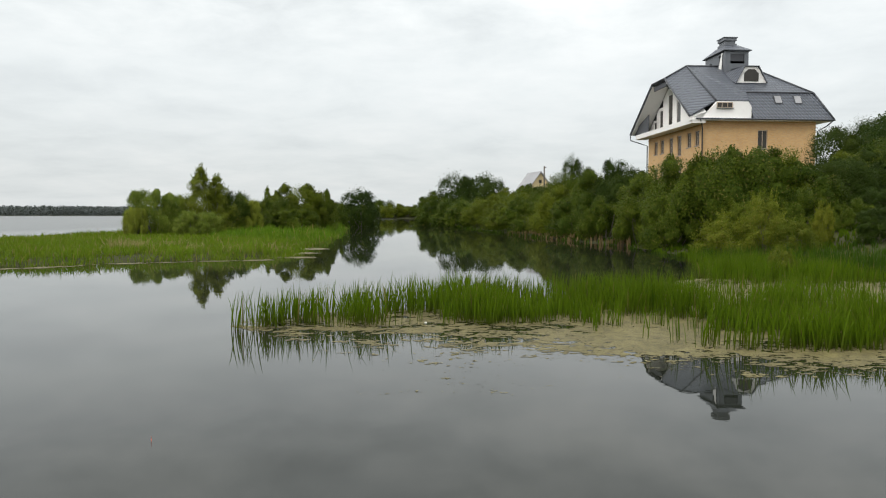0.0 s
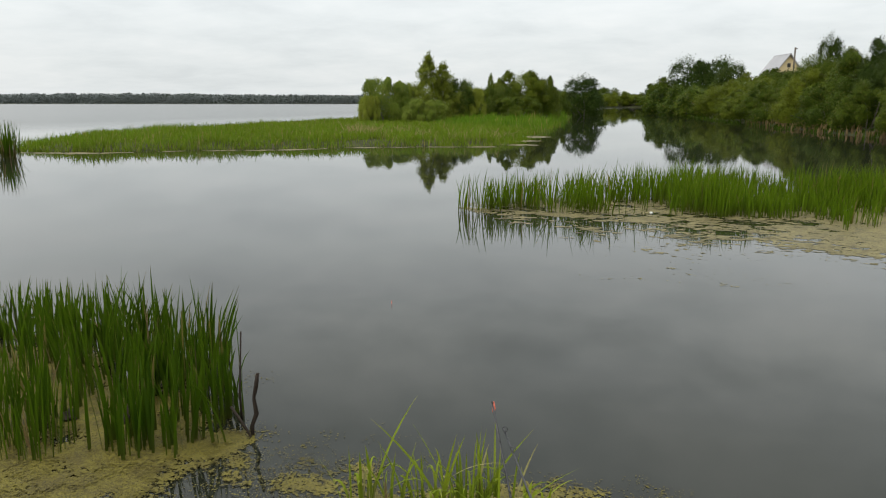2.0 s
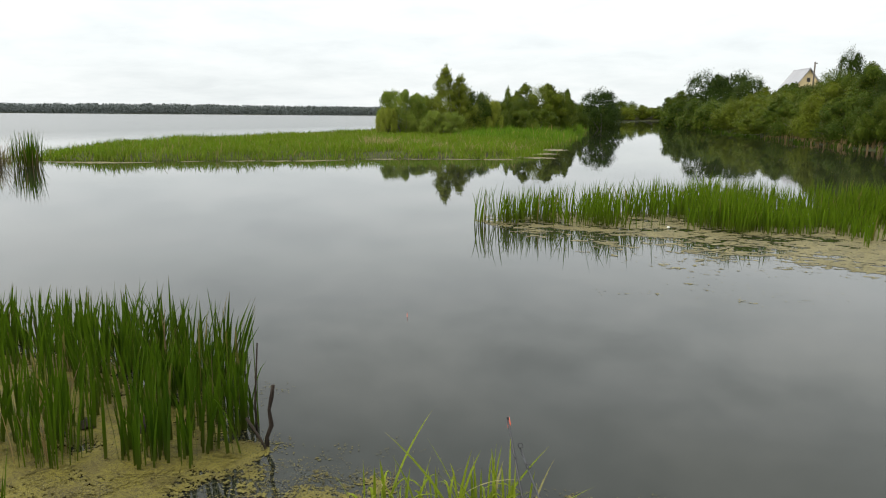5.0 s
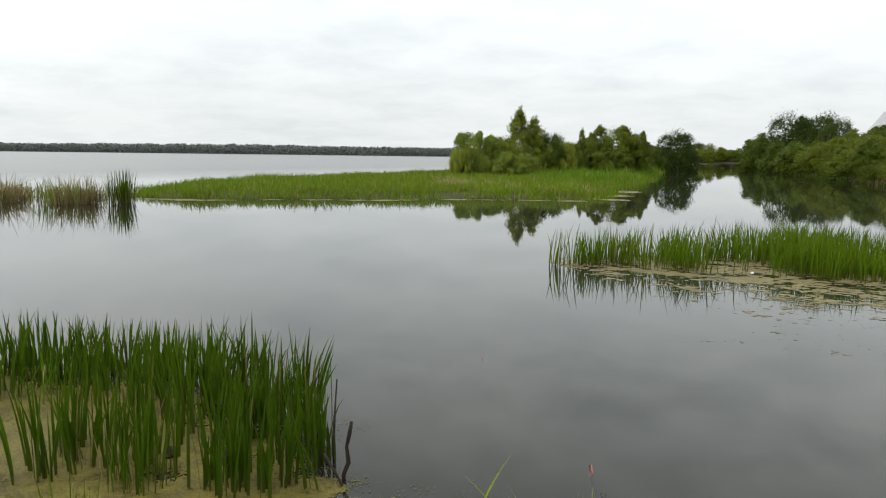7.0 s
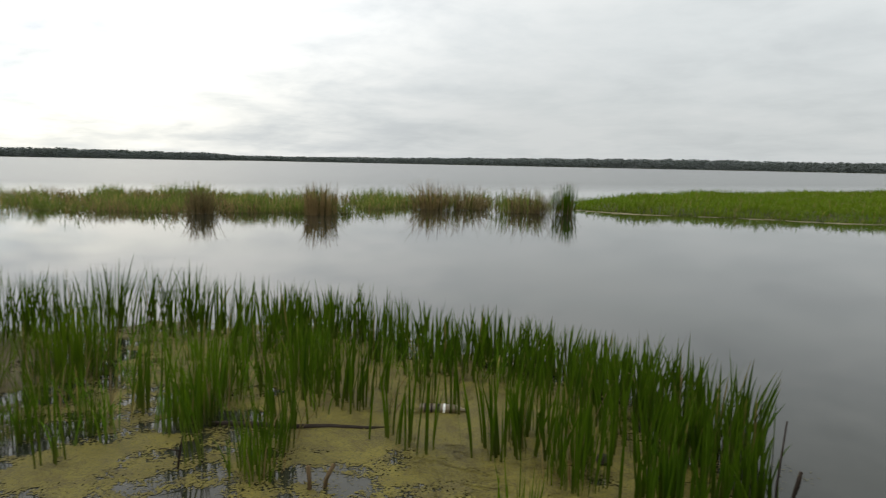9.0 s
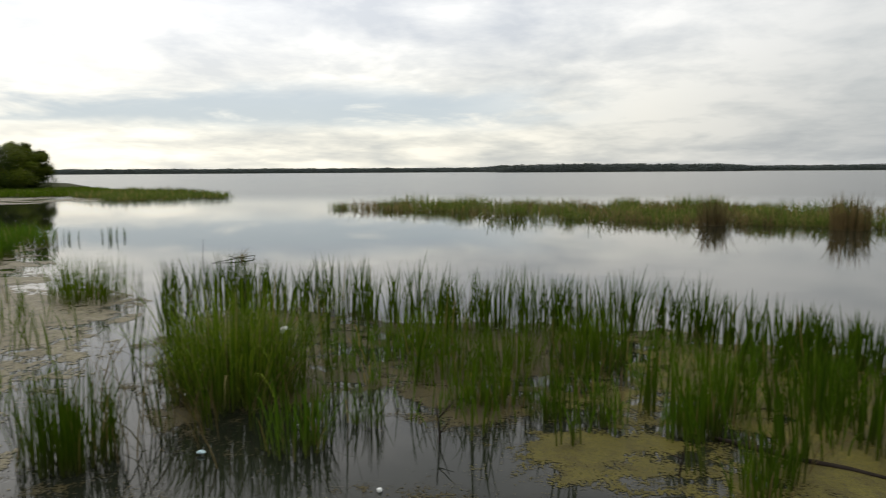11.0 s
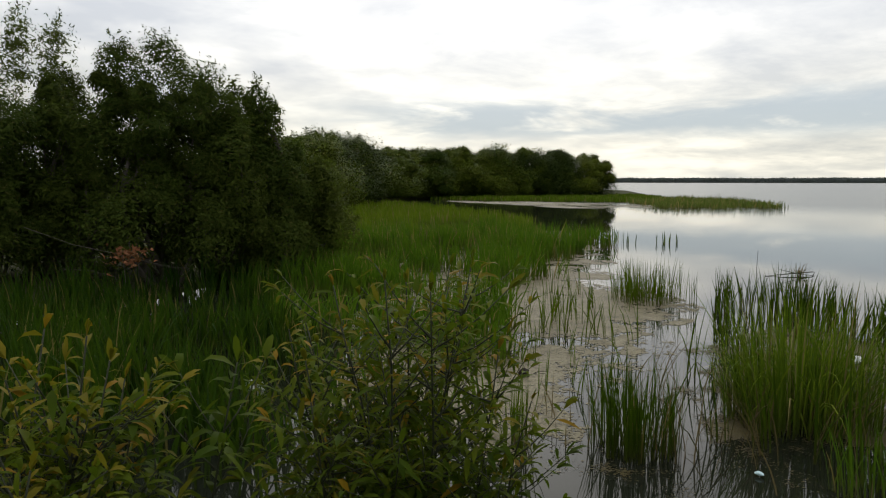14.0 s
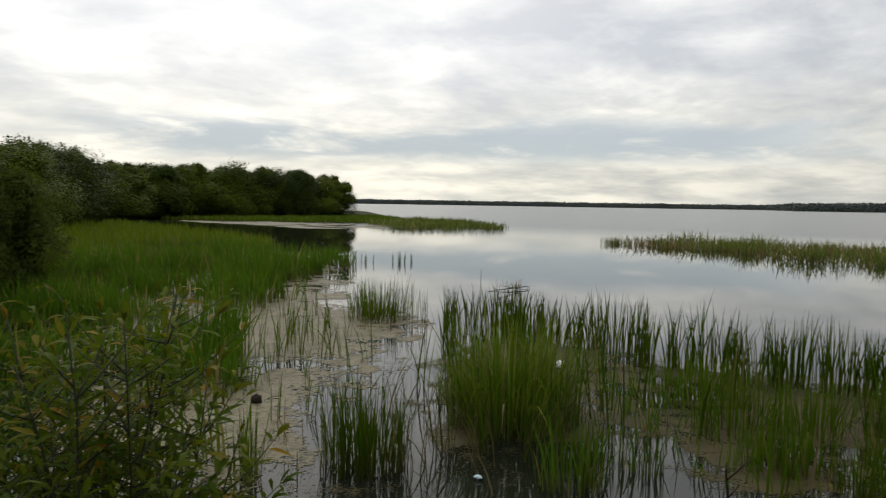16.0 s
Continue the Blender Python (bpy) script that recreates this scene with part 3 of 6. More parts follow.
def build_ground():
    rings = np.concatenate([[0.0], np.geomspace(0.35, 4700, 190)])
    count = 480
    a = np.linspace(0, 2 * np.pi, count, endpoint=False)
    x, y = (rings[1:, None] * np.cos(a)).ravel(), (rings[1:, None] * np.sin(a)).ravel()
    x, y = np.append(x, 0.0), np.append(y, 0.0)
    z = ground_height(x, y)
    land = z > -0.2
    bump = np.zeros(len(x))
    near = land & (np.hypot(x, y) < 200)
    bump[near] = soft_noise(x[near], y[near], 0.9, 3.0) * 0.06
    v = np.stack([x, y, z + bump], -1)
    n = len(rings) - 1
    i, k = np.meshgrid(np.arange(n - 1), np.arange(count), indexing="ij")
    p, q = i * count + k, i * count + (k + 1) % count
    t = np.concatenate([np.stack([p, p + count, q + count], -1).reshape(-1, 3), np.stack([p, q + count, q], -1).reshape(-1, 3)])
    k = np.arange(count)
    t = np.concatenate([t, np.stack([np.full(count, len(v) - 1), k, (k + 1) % count], -1)])
    return place("ground", mesh_from("ground", v, t, smooth=True), M_MUD)


tagged(build_ground(), "dark muddy soil of the low banks under the marsh plants", "ground", kind="structure")


def build_water():
    rings, count = np.geomspace(2.0, 4600, 60), 96
    a = np.linspace(0, 2 * np.pi, count, endpoint=False)
    v = np.stack([(rings[:, None] * np.cos(a)).ravel(), (rings[:, None] * np.sin(a)).ravel(), np.zeros(60 * count)], -1)
    v = np.concatenate([v, [(0, 0, 0)]])
    i, k = np.meshgrid(np.arange(59), np.arange(count), indexing="ij")
    p, q = i * count + k, i * count + (k + 1) % count
    k = np.arange(count)
    t = np.concatenate([np.stack([p, p + count, q + count], -1).reshape(-1, 3), np.stack([p, q + count, q], -1).reshape(-1, 3), np.stack([np.full(count, 60 * count), k, (k + 1) % count], -1)])
    return place("water", mesh_from("water", v, t), M_WATER)


tagged(build_water(), "calm grey pond and lake water reflecting an overcast sky", "water", kind="structure")


def ground_at(x, y):
    return ground_height(np.atleast_1d(np.asarray(x, float)), np.atleast_1d(np.asarray(y, float)))


# ---- duckweed ----


def mat_sheet(name, poly, cell, seed, bias, label, soft=0.6, scales=((0.5, 1.0), (1.5, 0.8), (4.5, 0.7), (12.0, 0.35)), stretch=1.0, lift=0.003, mat=None, shift=None, thin=-0.5):
    """Floating weed: a thin sheet with a ragged, holed outline, cut along a noise."""
    p = np.asarray(poly, float)
    lo, hi = p.min(0) - 0.3, p.max(0) + 0.3
    gx, gy = np.arange(lo[0], hi[0], cell), np.arange(lo[1], hi[1], cell)
    x, y = np.meshgrid(gx, gy, indexing="ij")
    d = depth_in(p, x, y)
    f = np.clip(d / soft, -1.5, 1.0) * 0.6 + bias
    if shift:
        f = f + shift(x, y)
    live = d > -0.5
    fn = np.zeros(x.shape)
    for s, amp in scales:
        fn[live] += soft_noise(x[live], y[live] * stretch, s, seed + s) * amp
    f = np.where(live, f + fn, -1.0)
    nx, ny = x.shape
    idx = np.arange(nx * ny).reshape(nx, ny)
    a, b, c, e = idx[:-1, :-1].ravel(), idx[1:, :-1].ravel(), idx[1:, 1:].ravel(), idx[:-1, 1:].ravel()
    tri = np.concatenate([np.stack([a, b, c], -1), np.stack([a, c, e], -1)])
    xs, ys, fs = x.ravel(), y.ravel(), f.ravel()
    pos = (fs[tri] > thin).sum(1)
    verts, tris = [], []
    whole = tri[pos == 3]
    used, inv = np.unique(whole, return_inverse=True)
    verts = [(xs[i], ys[i], fs[i]) for i in used]
    tris = inv.reshape(-1, 3).tolist()
    for t in tri[(pos == 1) | (pos == 2)]:
        ring = []
        for i in range(3):
            m, n = t[i], t[(i + 1) % 3]
            if fs[m] > thin:
                ring.append((xs[m], ys[m], fs[m]))
            if (fs[m] > thin) != (fs[n] > thin):
                s = (fs[m] - thin) / (fs[m] - fs[n])
                ring.append((xs[m] + s * (xs[n] - xs[m]), ys[m] + s * (ys[n] - ys[m]), thin))
        k = len(verts)
        verts += ring
        tris += [[k, k + j, k + j + 1] for j in range(1, len(ring) - 1)]
    v = np.array(verts, float)
    cover = v[:, 2].copy()
    v[:, 2] = lift
    # loose fronds along the ragged edge
    r = np.random.default_rng(int(seed * 7))
    cand = np.argwhere((f > -0.6) & (f < -0.1))
    cand = cand[r.uniform(0, 1, len(cand)) < min(1.0, 5000 / max(1, len(cand))) * 0.35]
    cand = np.repeat(cand, 2 if cell < 0.03 else 1, axis=0)
    px = gx[cand[:, 0]] + r.normal(0, cell * 0.7, len(cand))
    py = gy[cand[:, 1]] + r.normal(0, cell * 0.7, len(cand))
    rad = np.clip(cell * 0.16, 0.0025, 0.015) * r.uniform(0.5, 1.3, len(cand))
    a = np.arange(5) * 2 * np.pi / 5
    disc = np.stack([px[:, None] + rad[:, None] * np.cos(a + px[:, None] * 9), py[:, None] + rad[:, None] * np.sin(a + px[:, None] * 9), np.full((len(px), 5), lift + 0.001)], -1).reshape(-1, 3)
    fan = (np.arange(len(px))[:, None, None] * 5 + np.array([(0, 1, 2), (0, 2, 3), (0, 3, 4)])[None]).reshape(-1, 3)
    v, tris = join_arrays([(v, np.array(tris)), (disc, fan)])
    ob = place(name, mesh_from(name, v, tris, np.append(cover, np.full(len(disc), 1.0))), mat or M_DUCKWEED)
    return tagged(ob, label, "duckweed", kind="stuff")


MAT_FAR = [(-4.2, 11.6), (-2.4, 9.9), (-1.3, 7.2), (0, 7.2), (1.0, 7.3), (1.9, 8.2), (3.3, 8.7), (6, 9.0), (11, 12), (9, 22), (5, 20), (3, 15), (0, 14), (-3, 12.8)]
MAT_NEAR = [(-2.1, 2.95), (-2.05, 2.55), (-2.45, 2.25), (-2.8, 2.0), (-3.15, 1.5), (-3.3, 0.6), (-3.2, -0.6), (-3.1, -1.8), (-3.4, -3.3), (-4.6, -3.6),
            (-6.5, -4.4), (-8.4, -4.6), (-8.5, -2), (-8.2, 0.2), (-7.2, 1.8), (-5.8, 2.8), (-4.4, 3.4), (-3.0, 3.3)]
MAT_SOUTH = [(-2.8, -4.6), (-3.4, -3.6), (-4.8, -4.2), (-6.8, -5.6), (-8.8, -6.6), (-10, -8.6), (-13, -11.8), (-15, -13.2), (-19, -18), (-16, -20), (-12, -16), (-8, -12), (-5, -8)]
mat_sheet("duckweed", MAT_FAR, 0.05, 4.0, -0.48, "tan-green duckweed floating among the far reeds", 2.4, ((0.5, 0.8), (1.5, 0.8), (4.5, 0.9), (10.0, 0.8), (20.0, 0.6)), 2.4, mat=M_TAN_WEED,
          shift=lambda x, y: np.interp(np.hypot(x, y), [8.4, 9.4, 10.2, 12.0], [-0.8, -0.3, 0.15, 0.5]) + np.interp(x, [0.8, 2.0], [0.0, 0.35]) * (y > 8.0))
mat_sheet("duckweed", [p if p[1] > -0.7 else (p[0], -0.7) for p in MAT_NEAR], 0.026, 9.0, -0.2, "tan-green duckweed with dark holes between the near reeds", 0.5,
          shift=lambda x, y: np.interp(y, [-3.6, -1.6, 0.0, 0.6, 1.4], [-0.35, -0.25, -0.25, -0.12, 0.25]) + np.interp(x, [-6.0, -4.8, -2.75, -2.25], [0.22, 0.0, 0.0, -0.7]))
mat_sheet("duckweed", [(-2.05, 2.9), (-2.0, 2.6), (-2.42, 2.28), (-2.75, 2.05), (-3.1, 1.75), (-4.2, 1.6), (-5.0, 2.2), (-4.6, 2.9), (-3.4, 3.0), (-2.6, 2.8)], 0.022, 17.0, 0.15,
          "thick tan-green duckweed round the foot of the reeds", 0.35, lift=0.008)
mat_sheet("duckweed", [p if p[1] < -0.3 else (p[0], -0.3) for p in MAT_NEAR], 0.03, 11.0, -0.50, "brown rotting duckweed round the sedge clumps", 0.5, lift=0.002, mat=M_BROWN_WEED, shift=lambda x, y: np.interp(x, [-7.0, -5.4, -4.4], [0.35, 0.0, -0.55]))
mat_sheet("duckweed", MAT_SOUTH, 0.06, 14.0, 0.1, "pale scum of duckweed along the reedy shore", 0.8, shift=lambda x, y: np.interp(y, [-5.0, -4.2], [0.0, -0.5]), mat=M_SCUM)
mat_sheet("duckweed", [(-1.9, 2.3), (-1.6, 2.62), (-1.3, 2.7), (-0.95, 2.85), (-0.6, 2.95), (-0.45, 2.7), (-0.5, 2.1), (-1.2, 2.0)], 0.018, 21.0, -0.2, "small duckweed patch at the grassy bank", 0.25)

# ---- reed beds ----


def reed_bed(name, poly, per_m2, h, seed, label, clump=0.35, width=0.016, z=-0.05, per_shoot=4, mat=None, keep=None, lean=0.12, droop=0.10, seg=3,
             clump_scale=0.8, spread=0.03, category="reeds", wind=(0.02, 0.01), rise=None, fine=None, lump=1.0, even=0.66):
    x, y = scatter(poly, per_m2 / per_shoot, seed, clump, clump_scale, keep)
    x, y, owner = tufted(x, y, per_shoot, spread, seed + 1)
    r = np.random.default_rng(seed + 2)
    tall = h * (1 + lump * (0.38 * soft_noise(x, y, 0.55, seed * 0.3) + 0.25 * soft_noise(x, y, 2.1, seed * 0.7))) * r.uniform(even, 1.1, len(x))
    if rise:
        tall = tall * rise(x, y)
    zz = np.full(len(x), z) if z is not None else np.maximum(ground_height(x, y) - 0.03, -0.08)
    wide = width * r.uniform(0.7, 1.3, len(x)) * (1.0 if fine is None else fine(x, y))
    me = blades(name, x, y, zz, tall, wide, seed + 3, lean, droop, seg, wind, owner=owner)
    return tagged(place(name, me, mat or M_REED), label, category, kind="stuff")


BED_FAR = [(-4.35, 10.7), (-3.6, 11.2), (-2.3, 11.4), (-0.8, 11.7), (0.9, 11.9), (1.5, 10.8), (2.9, 9.8), (4.8, 9.9), (8, 11), (9.5, 16), (10, 24), (8.5, 28.5), (6.6, 28.0),
           (5.9, 24), (5.0, 19), (3.6, 15.4), (1.5, 15.6), (-0.1, 15.4), (-1.7, 14.6), (-3.8, 12.4)]


def stands(x, y, r):
    """Thin in front, a nearly open pool in the middle, close ranks at the back."""
    d = np.hypot(x, y)
    a = np.interp(d, [11.0, 13.2, 14.4], [0.8, 0.7, 0.95])
    b = np.interp(d, [10.0, 12.5, 15.5, 16.8, 20.0, 21.5], [1.5, 1.4, 0.5, 0.05, 0.06, 0.9])
    return r.uniform(0, 1.4, len(x)) < np.where(x < 2.6, a * 1.3, b)


reed_bed("reed_bed", BED_FAR, 430, 0.66, 31, "green sedge reeds standing in the pond by the tan duckweed", 0.46, 0.018, per_shoot=5, spread=0.08, clump_scale=1.0, keep=stands, lean=0.17, droop=0.18, seg=4)
reed_bed("reed_bed", BED_FAR, 18, 0.6, 32, "thin single reed stems between the stands over tan duckweed", 0.1, 0.016, per_shoot=3, spread=0.05)
reed_bed("reed_bed", [(6.6, 26), (8.0, 22.5), (10, 20), (16, 30), (17, 33), (12, 29.6), (9, 28.4), (7.2, 28.6)], 70, 0.8, 33,
         "tall green reeds at the foot of the bank bushes", 0.2, 0.022, per_shoot=5, spread=0.12, mat=M_SHADE_TINT_REED)
BED_NEAR = [(-2.56, 3.04), (-3.3, 3.7), (-4.5, 4.0), (-5.6, 3.6), (-6.5, 3.0), (-7.6, 1.8), (-8.3, 0.6), (-8.5, -2), (-9.1, -4), (-9.7, -6.1), (-8.9, -6.6),
            (-7.8, -5.3), (-5.4, -4.1), (-4.6, -3.3), (-4.3, -2.2), (-4.9, -0.6), (-4.3, 0.4), (-4.2, 1.2), (-3.75, 2.0), (-3.3, 2.36), (-3.05, 2.42), (-2.84, 2.32), (-2.62, 2.36), (-2.46, 2.62)]


def rim(x, y, r):
    """Dense along the open water, thin inside."""
    d = edge_distance(BED_NEAR[:10], x, y, False)
    d = np.minimum(d, np.hypot(x + 3.0, y - 2.8) * 0.8)
    patch = soft_noise(x, y, 1.5, 7.0)
    thin = np.interp(y, [-1.0, 1.5], [0.5, 1.0])
    close = np.interp(y, [0.6, 1.8], [1.5, 0.95])
    return r.uniform(0, 1, len(x)) < thin * (np.clip(1.12 - d * close, 0.04, 1) * np.interp(y, [-1.0, 0.6, 1.5], [1.7, 1.5, 1.0]) + np.clip(patch, 0, 1) * np.interp(y, [0.0, 1.6], [0.12, 0.8]))


reed_bed("reed_bed", BED_NEAR, 390, 0.58, 41, "bright green sweet flag reeds in shallow duckweed water", 0.0, 0.019, keep=rim, rise=lambda x, y: np.interp(y, [0.3, 2.2, 2.7], [1.25, 0.95, 0.86]), fine=lambda x, y: np.interp(y, [0.2, 2.2], [0.8, 1.0]), per_shoot=6, seg=5, spread=0.045, lean=0.12, droop=0.16)
BED_SOUTH = [(-1.6, -3.0), (-2.6, -3.7), (-3.4, -4.2), (-4.7, -5.4), (-6.2, -7.0), (-8.0, -8.6), (-9.5, -9.0), (-12.2, -11.8), (-16.2, -13.6), (-17.6, -15.5), (-16.5, -17.6), (-14.2, -19.6),
             (-11.2, -19.8), (-9, -18.0), (-5.4, -13.2), (-3.2, -11.6), (-1.0, -10.8), (-0.4, -6)]


def open_foot(x, y, r):
    """Hardly any reeds in the black water close to the near bank."""
    return r.uniform(0, 1, len(x)) < np.interp(np.hypot(x, y) + 0.8 * soft_noise(x, y, 0.8, 2.0), [4.9, 5.8], [0.14, 1.0])


# shade near the willows and light further out are put into the reed colours
for seed, m, words, side in ((51, M_SHADE_TINT_REED, "dense reeds in the shallows, shade put into their dark green", 1), (52, M_SEDGE, "reeds in the shallows before the wood, brighter light put into their green", -1)):
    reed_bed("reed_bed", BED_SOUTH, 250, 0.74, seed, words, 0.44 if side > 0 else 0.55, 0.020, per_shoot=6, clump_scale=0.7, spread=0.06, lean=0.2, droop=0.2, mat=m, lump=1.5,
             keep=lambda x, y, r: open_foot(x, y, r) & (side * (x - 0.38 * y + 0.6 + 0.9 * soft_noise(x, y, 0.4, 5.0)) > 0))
reed_bed("reed_bed", [(-3.9, -3.9), (-5.2, -4.3), (-9.2, -7.2), (-9.6, -8.8), (-8.2, -8.6), (-6.2, -6.8), (-4.6, -5.2)], 26, 0.55, 53, "thin scattered reed shoots in pale water", 0.45, 0.012, per_shoot=3, clump_scale=1.2, lean=0.2)
reed_bed("dry_reeds", [(-9.5, -13.5), (-13.5, -14.5), (-14.5, -18.5), (-12.5, -19.0), (-9.5, -17)], 22, 0.75, 54, "pale withered reed stems among green ones", 0.5, 0.02, per_shoot=4, mat=M_REED_DRY, lean=0.15)
INNER = [(-3.4, 1.9), (-4.0, 1.0), (-4.4, -0.6), (-4.2, -2.4), (-5.4, -3.8), (-7.4, -4.4), (-8.2, -2.2), (-7.8, 0.4), (-6.6, 2.2), (-4.8, 3.0)]
reed_bed("reed_bed", [p if p[0] < -4.9 else (-4.9, p[1]) for p in INNER], 110, 0.40, 43, "thin young reed shoots scattered over the duckweed", 0.3, 0.010, per_shoot=4, seg=4, spread=0.05, lean=0.2, droop=0.2, mat=M_SEDGE)
reed_bed("dry_reeds", BED_NEAR, 6, 0.5, 55, "thin withered stems among the near reeds", 0.4, 0.008, per_shoot=3, mat=M_REED_DRY, lean=0.3, droop=0.2)
LAKE_STRIP = [(-33.5, -12.9), (-32.7, -10.6), (-30.3, -7.0), (-28.0, -3.4), (-27.3, -1.2), (-25.4, 0.75), (-24.5, 3.5), (-24.3, 5.8), (-23.5, 8.0), (-25.4, 10.0), (-26.3, 12.0), (-26.4, 14.5), (-24.3, 16.6),
              (-25.0, 18.2), (-29.0, 18.0), (-32.0, 12.0), (-34.0, 9.0), (-37.0, 4.0), (-36.5, -4.0), (-36.5, -11.5)]
reed_bed("reed_bed", LAKE_STRIP, 170, 0.60, 61, "thin strip of green and dry reeds out in the lake", 0.70, 0.024, per_shoot=6, clump_scale=0.75, spread=0.2, lump=2.1, lean=0.25, droop=0.25, mat=M_LAKE_SEDGE, even=0.4)
reed_bed("dry_reeds", LAKE_STRIP, 40, 0.5, 63, "tan withered reeds mixed into the strip in the lake", 0.5, 0.024, per_shoot=5, clump_scale=0.4, spread=0.25, lean=0.35, droop=0.3, mat=M_REED_DRY)
reed_bed("reed_bed", [(-41.6, -32.6), (-41.4, -27.6), (-47.9, -25.7), (-60, -36.5), (-64, -44), (-51, -41)], 46, 0.62, 71,
         "pale green reeds on the marshy spit below the wood", 0.46, 0.05, per_shoot=5, clump_scale=0.3, spread=0.3, lean=0.3, droop=0.25, mat=M_LAKE_SEDGE, even=0.4)
reed_bed("marsh_grass", [(-42, -58), (-45, -49), (-50, -41), (-62, -45), (-72, -56), (-60, -59), (-50, -61)], 34, 0.5, 73, "even green marsh grass before the wood", 0.1, 0.07, per_shoot=5, z=None, mat=M_GRASS, category="grass", spread=0.25)
reed_bed("marsh_grass", [(-9.5, -18.5), (-16.5, -17.6), (-21, -22), (-26, -32), (-29, -46), (-22, -40), (-14, -28)], 50, 0.6, 74, "patchy green reeds with wet gaps in the bay before the wood", 0.5, 0.045, per_shoot=5, mat=M_GRASS, category="reeds", spread=0.2,
         clump_scale=0.4)
reed_bed("reed_bed", [(-43, 80), (-39, 83), (-37, 90), (-41, 91)], 18, 0.7, 75, "thin dark reeds in open water behind the island", 0.4, 0.04, per_shoot=4, spread=0.2)


def clump_of(x, y, rad, h, n, seed, label, mat=None, width=0.0095, lean=0.16, droop=0.12, z=-0.05, seg=4, name="reed_clump", group="reed clumps in the shallows"):
    n = int(n * 1.7) if width < 0.01 and z < 0 else n
    r = np.random.default_rng(seed)
    a, d = r.uniform(0, 2 * np.pi, n), rad * np.sqrt(r.uniform(0, 1, n))
    px, py = np.cos(a) * d, np.sin(a) * d
    fan = np.where(r.uniform(0, 1, n) < 0.7, a, r.uniform(0, 2 * np.pi, n))
    tall, wide = h * r.uniform(0.5, 1.1, n), width * r.uniform(0.7, 1.3, n)
    thing = new(name)
    thing.location = (x, y, z)
    dry = r.uniform(0, 1, n) < 0.07
    kinds = (("foliage", ~dry, mat or M_REED, ""), ("dead_foliage", dry, M_REED_DRY, "dry brown blades"))
    for word, k, m, what in kinds if mat is not M_REED_DRY else (("foliage", dry | ~dry, mat, ""),):
        place(word, blades(word, px[k], py[k], np.zeros(k.sum()), tall[k] * (0.75 if what else 1.0), wide[k], seed + 1, lean * (1.6 if what else 1.0), droop, seg, fan=fan[k]), m, thing, what)["kind"] = "stuff"
    return tagged(thing, label, "reeds", group)


clump_of(-3.95, -3.35, 0.30, 0.72, 150, 81, "small dense clump of dark green reeds in black water")
clump_of(-5.35, -3.0, 0.48, 1.12, 300, 83, "broad bushy clump of light green sedge in dark water", M_GRASS, lean=0.34, droop=0.3, seg=6)
clump_of(-5.4, -3.0, 0.52, 1.05, 150, 82, "yellowed outer blades of the sedge clump", M_TUFT, lean=0.36, droop=0.35, seg=6)
clump_of(-5.5, -2.75, 0.32, 0.85, 150, 84, "broad bushy clump of light green sedge in dark water", M_GRASS, lean=0.34, droop=0.3, seg=6)
clump_of(-4.35, -2.05, 0.2, 0.55, 45, 85, "low yellowish sedge clump at the edge of the duckweed", M_SEDGE, lean=0.24)
clump_of(-9.0, -7.1, 0.55, 0.7, 200, 86, "grey-green reed clump at the open water")
clump_of(-4.15, 0.72, 0.16, 0.42, 45, 87, "short green reed clump in duckweed")
clump_of(-3.35, -3.85, 0.10, 0.6, 26, 88, "few thin reed shoots in black water")
clump_of(-6.7, -0.2, 0.35, 0.7, 170, 89, "green reed clump among duckweed", lean=0.12)
clump_of(-5.15, 0.5, 0.20, 0.62, 70, 90, "green reed clump among duckweed", lean=0.12)
for i, (x, y, rad, h, n) in enumerate([(-6.2, -1.4, 0.35, 0.62, 170), (-5.6, -0.85, 0.25, 0.5, 100), (-6.6, -0.9, 0.3, 0.6, 130), (-5.95, -0.35, 0.22, 0.5, 80), (-7.0, -1.9, 0.35, 0.62, 150), (-5.5, -1.1, 0.16, 0.42, 60), (-5.3, -0.5, 0.15, 0.46, 60), (-5.25, -0.1, 0.13, 0.42, 50),
                                       (-5.5, 0.7, 0.22, 0.66, 110), (-4.45, 0.85, 0.16, 0.55, 70), (-5.7, 1.45, 0.25, 0.7, 120), (-4.5, -2.0, 0.16, 0.5, 60), (-4.9, -1.7, 0.1, 0.4, 30)]):
    clump_of(x, y, rad, h, int(n * 0.6), 150 + i, "short green reed clump among brown duckweed", lean=0.2, droop=0.2)
reed_bed("dry_reeds", [(-3.6, -4.2), (-4.9, -5.0), (-5.6, -3.8), (-5.0, -2.2), (-4.0, -2.2), (-3.5, -3.0)], 40, 0.55, 57, "thin withered brown stems round the sedge clumps", 0.3, 0.008, per_shoot=3, mat=M_REED_DRY, lean=0.3, droop=0.35, spread=0.08, seg=4)
clump_of(-3.3, 2.3, 0.18, 0.55, 40, 91, "thin reed shoots in thick duckweed", lean=0.1)
clump_of(-2.75, 1.55, 0.10, 0.55, 22, 92, "thin reed shoots in thick duckweed", lean=0.1)
# covers a bright gap of water, in the reed colour that holds the shade
clump_of(-2.6, -11.2, 0.6, 0.62, 170, 95, "reeds under the willow with shade put into their dark green", M_SHADE_TINT_REED, width=0.02)
clump_of(-17.9, -13.2, 0.35, 0.45, 16, 93, "few dark sprigs standing in open water", width=0.03)
clump_of(-17.0, -14.2, 0.5, 0.4, 14, 94, "few dark sprigs standing in open water", width=0.03)
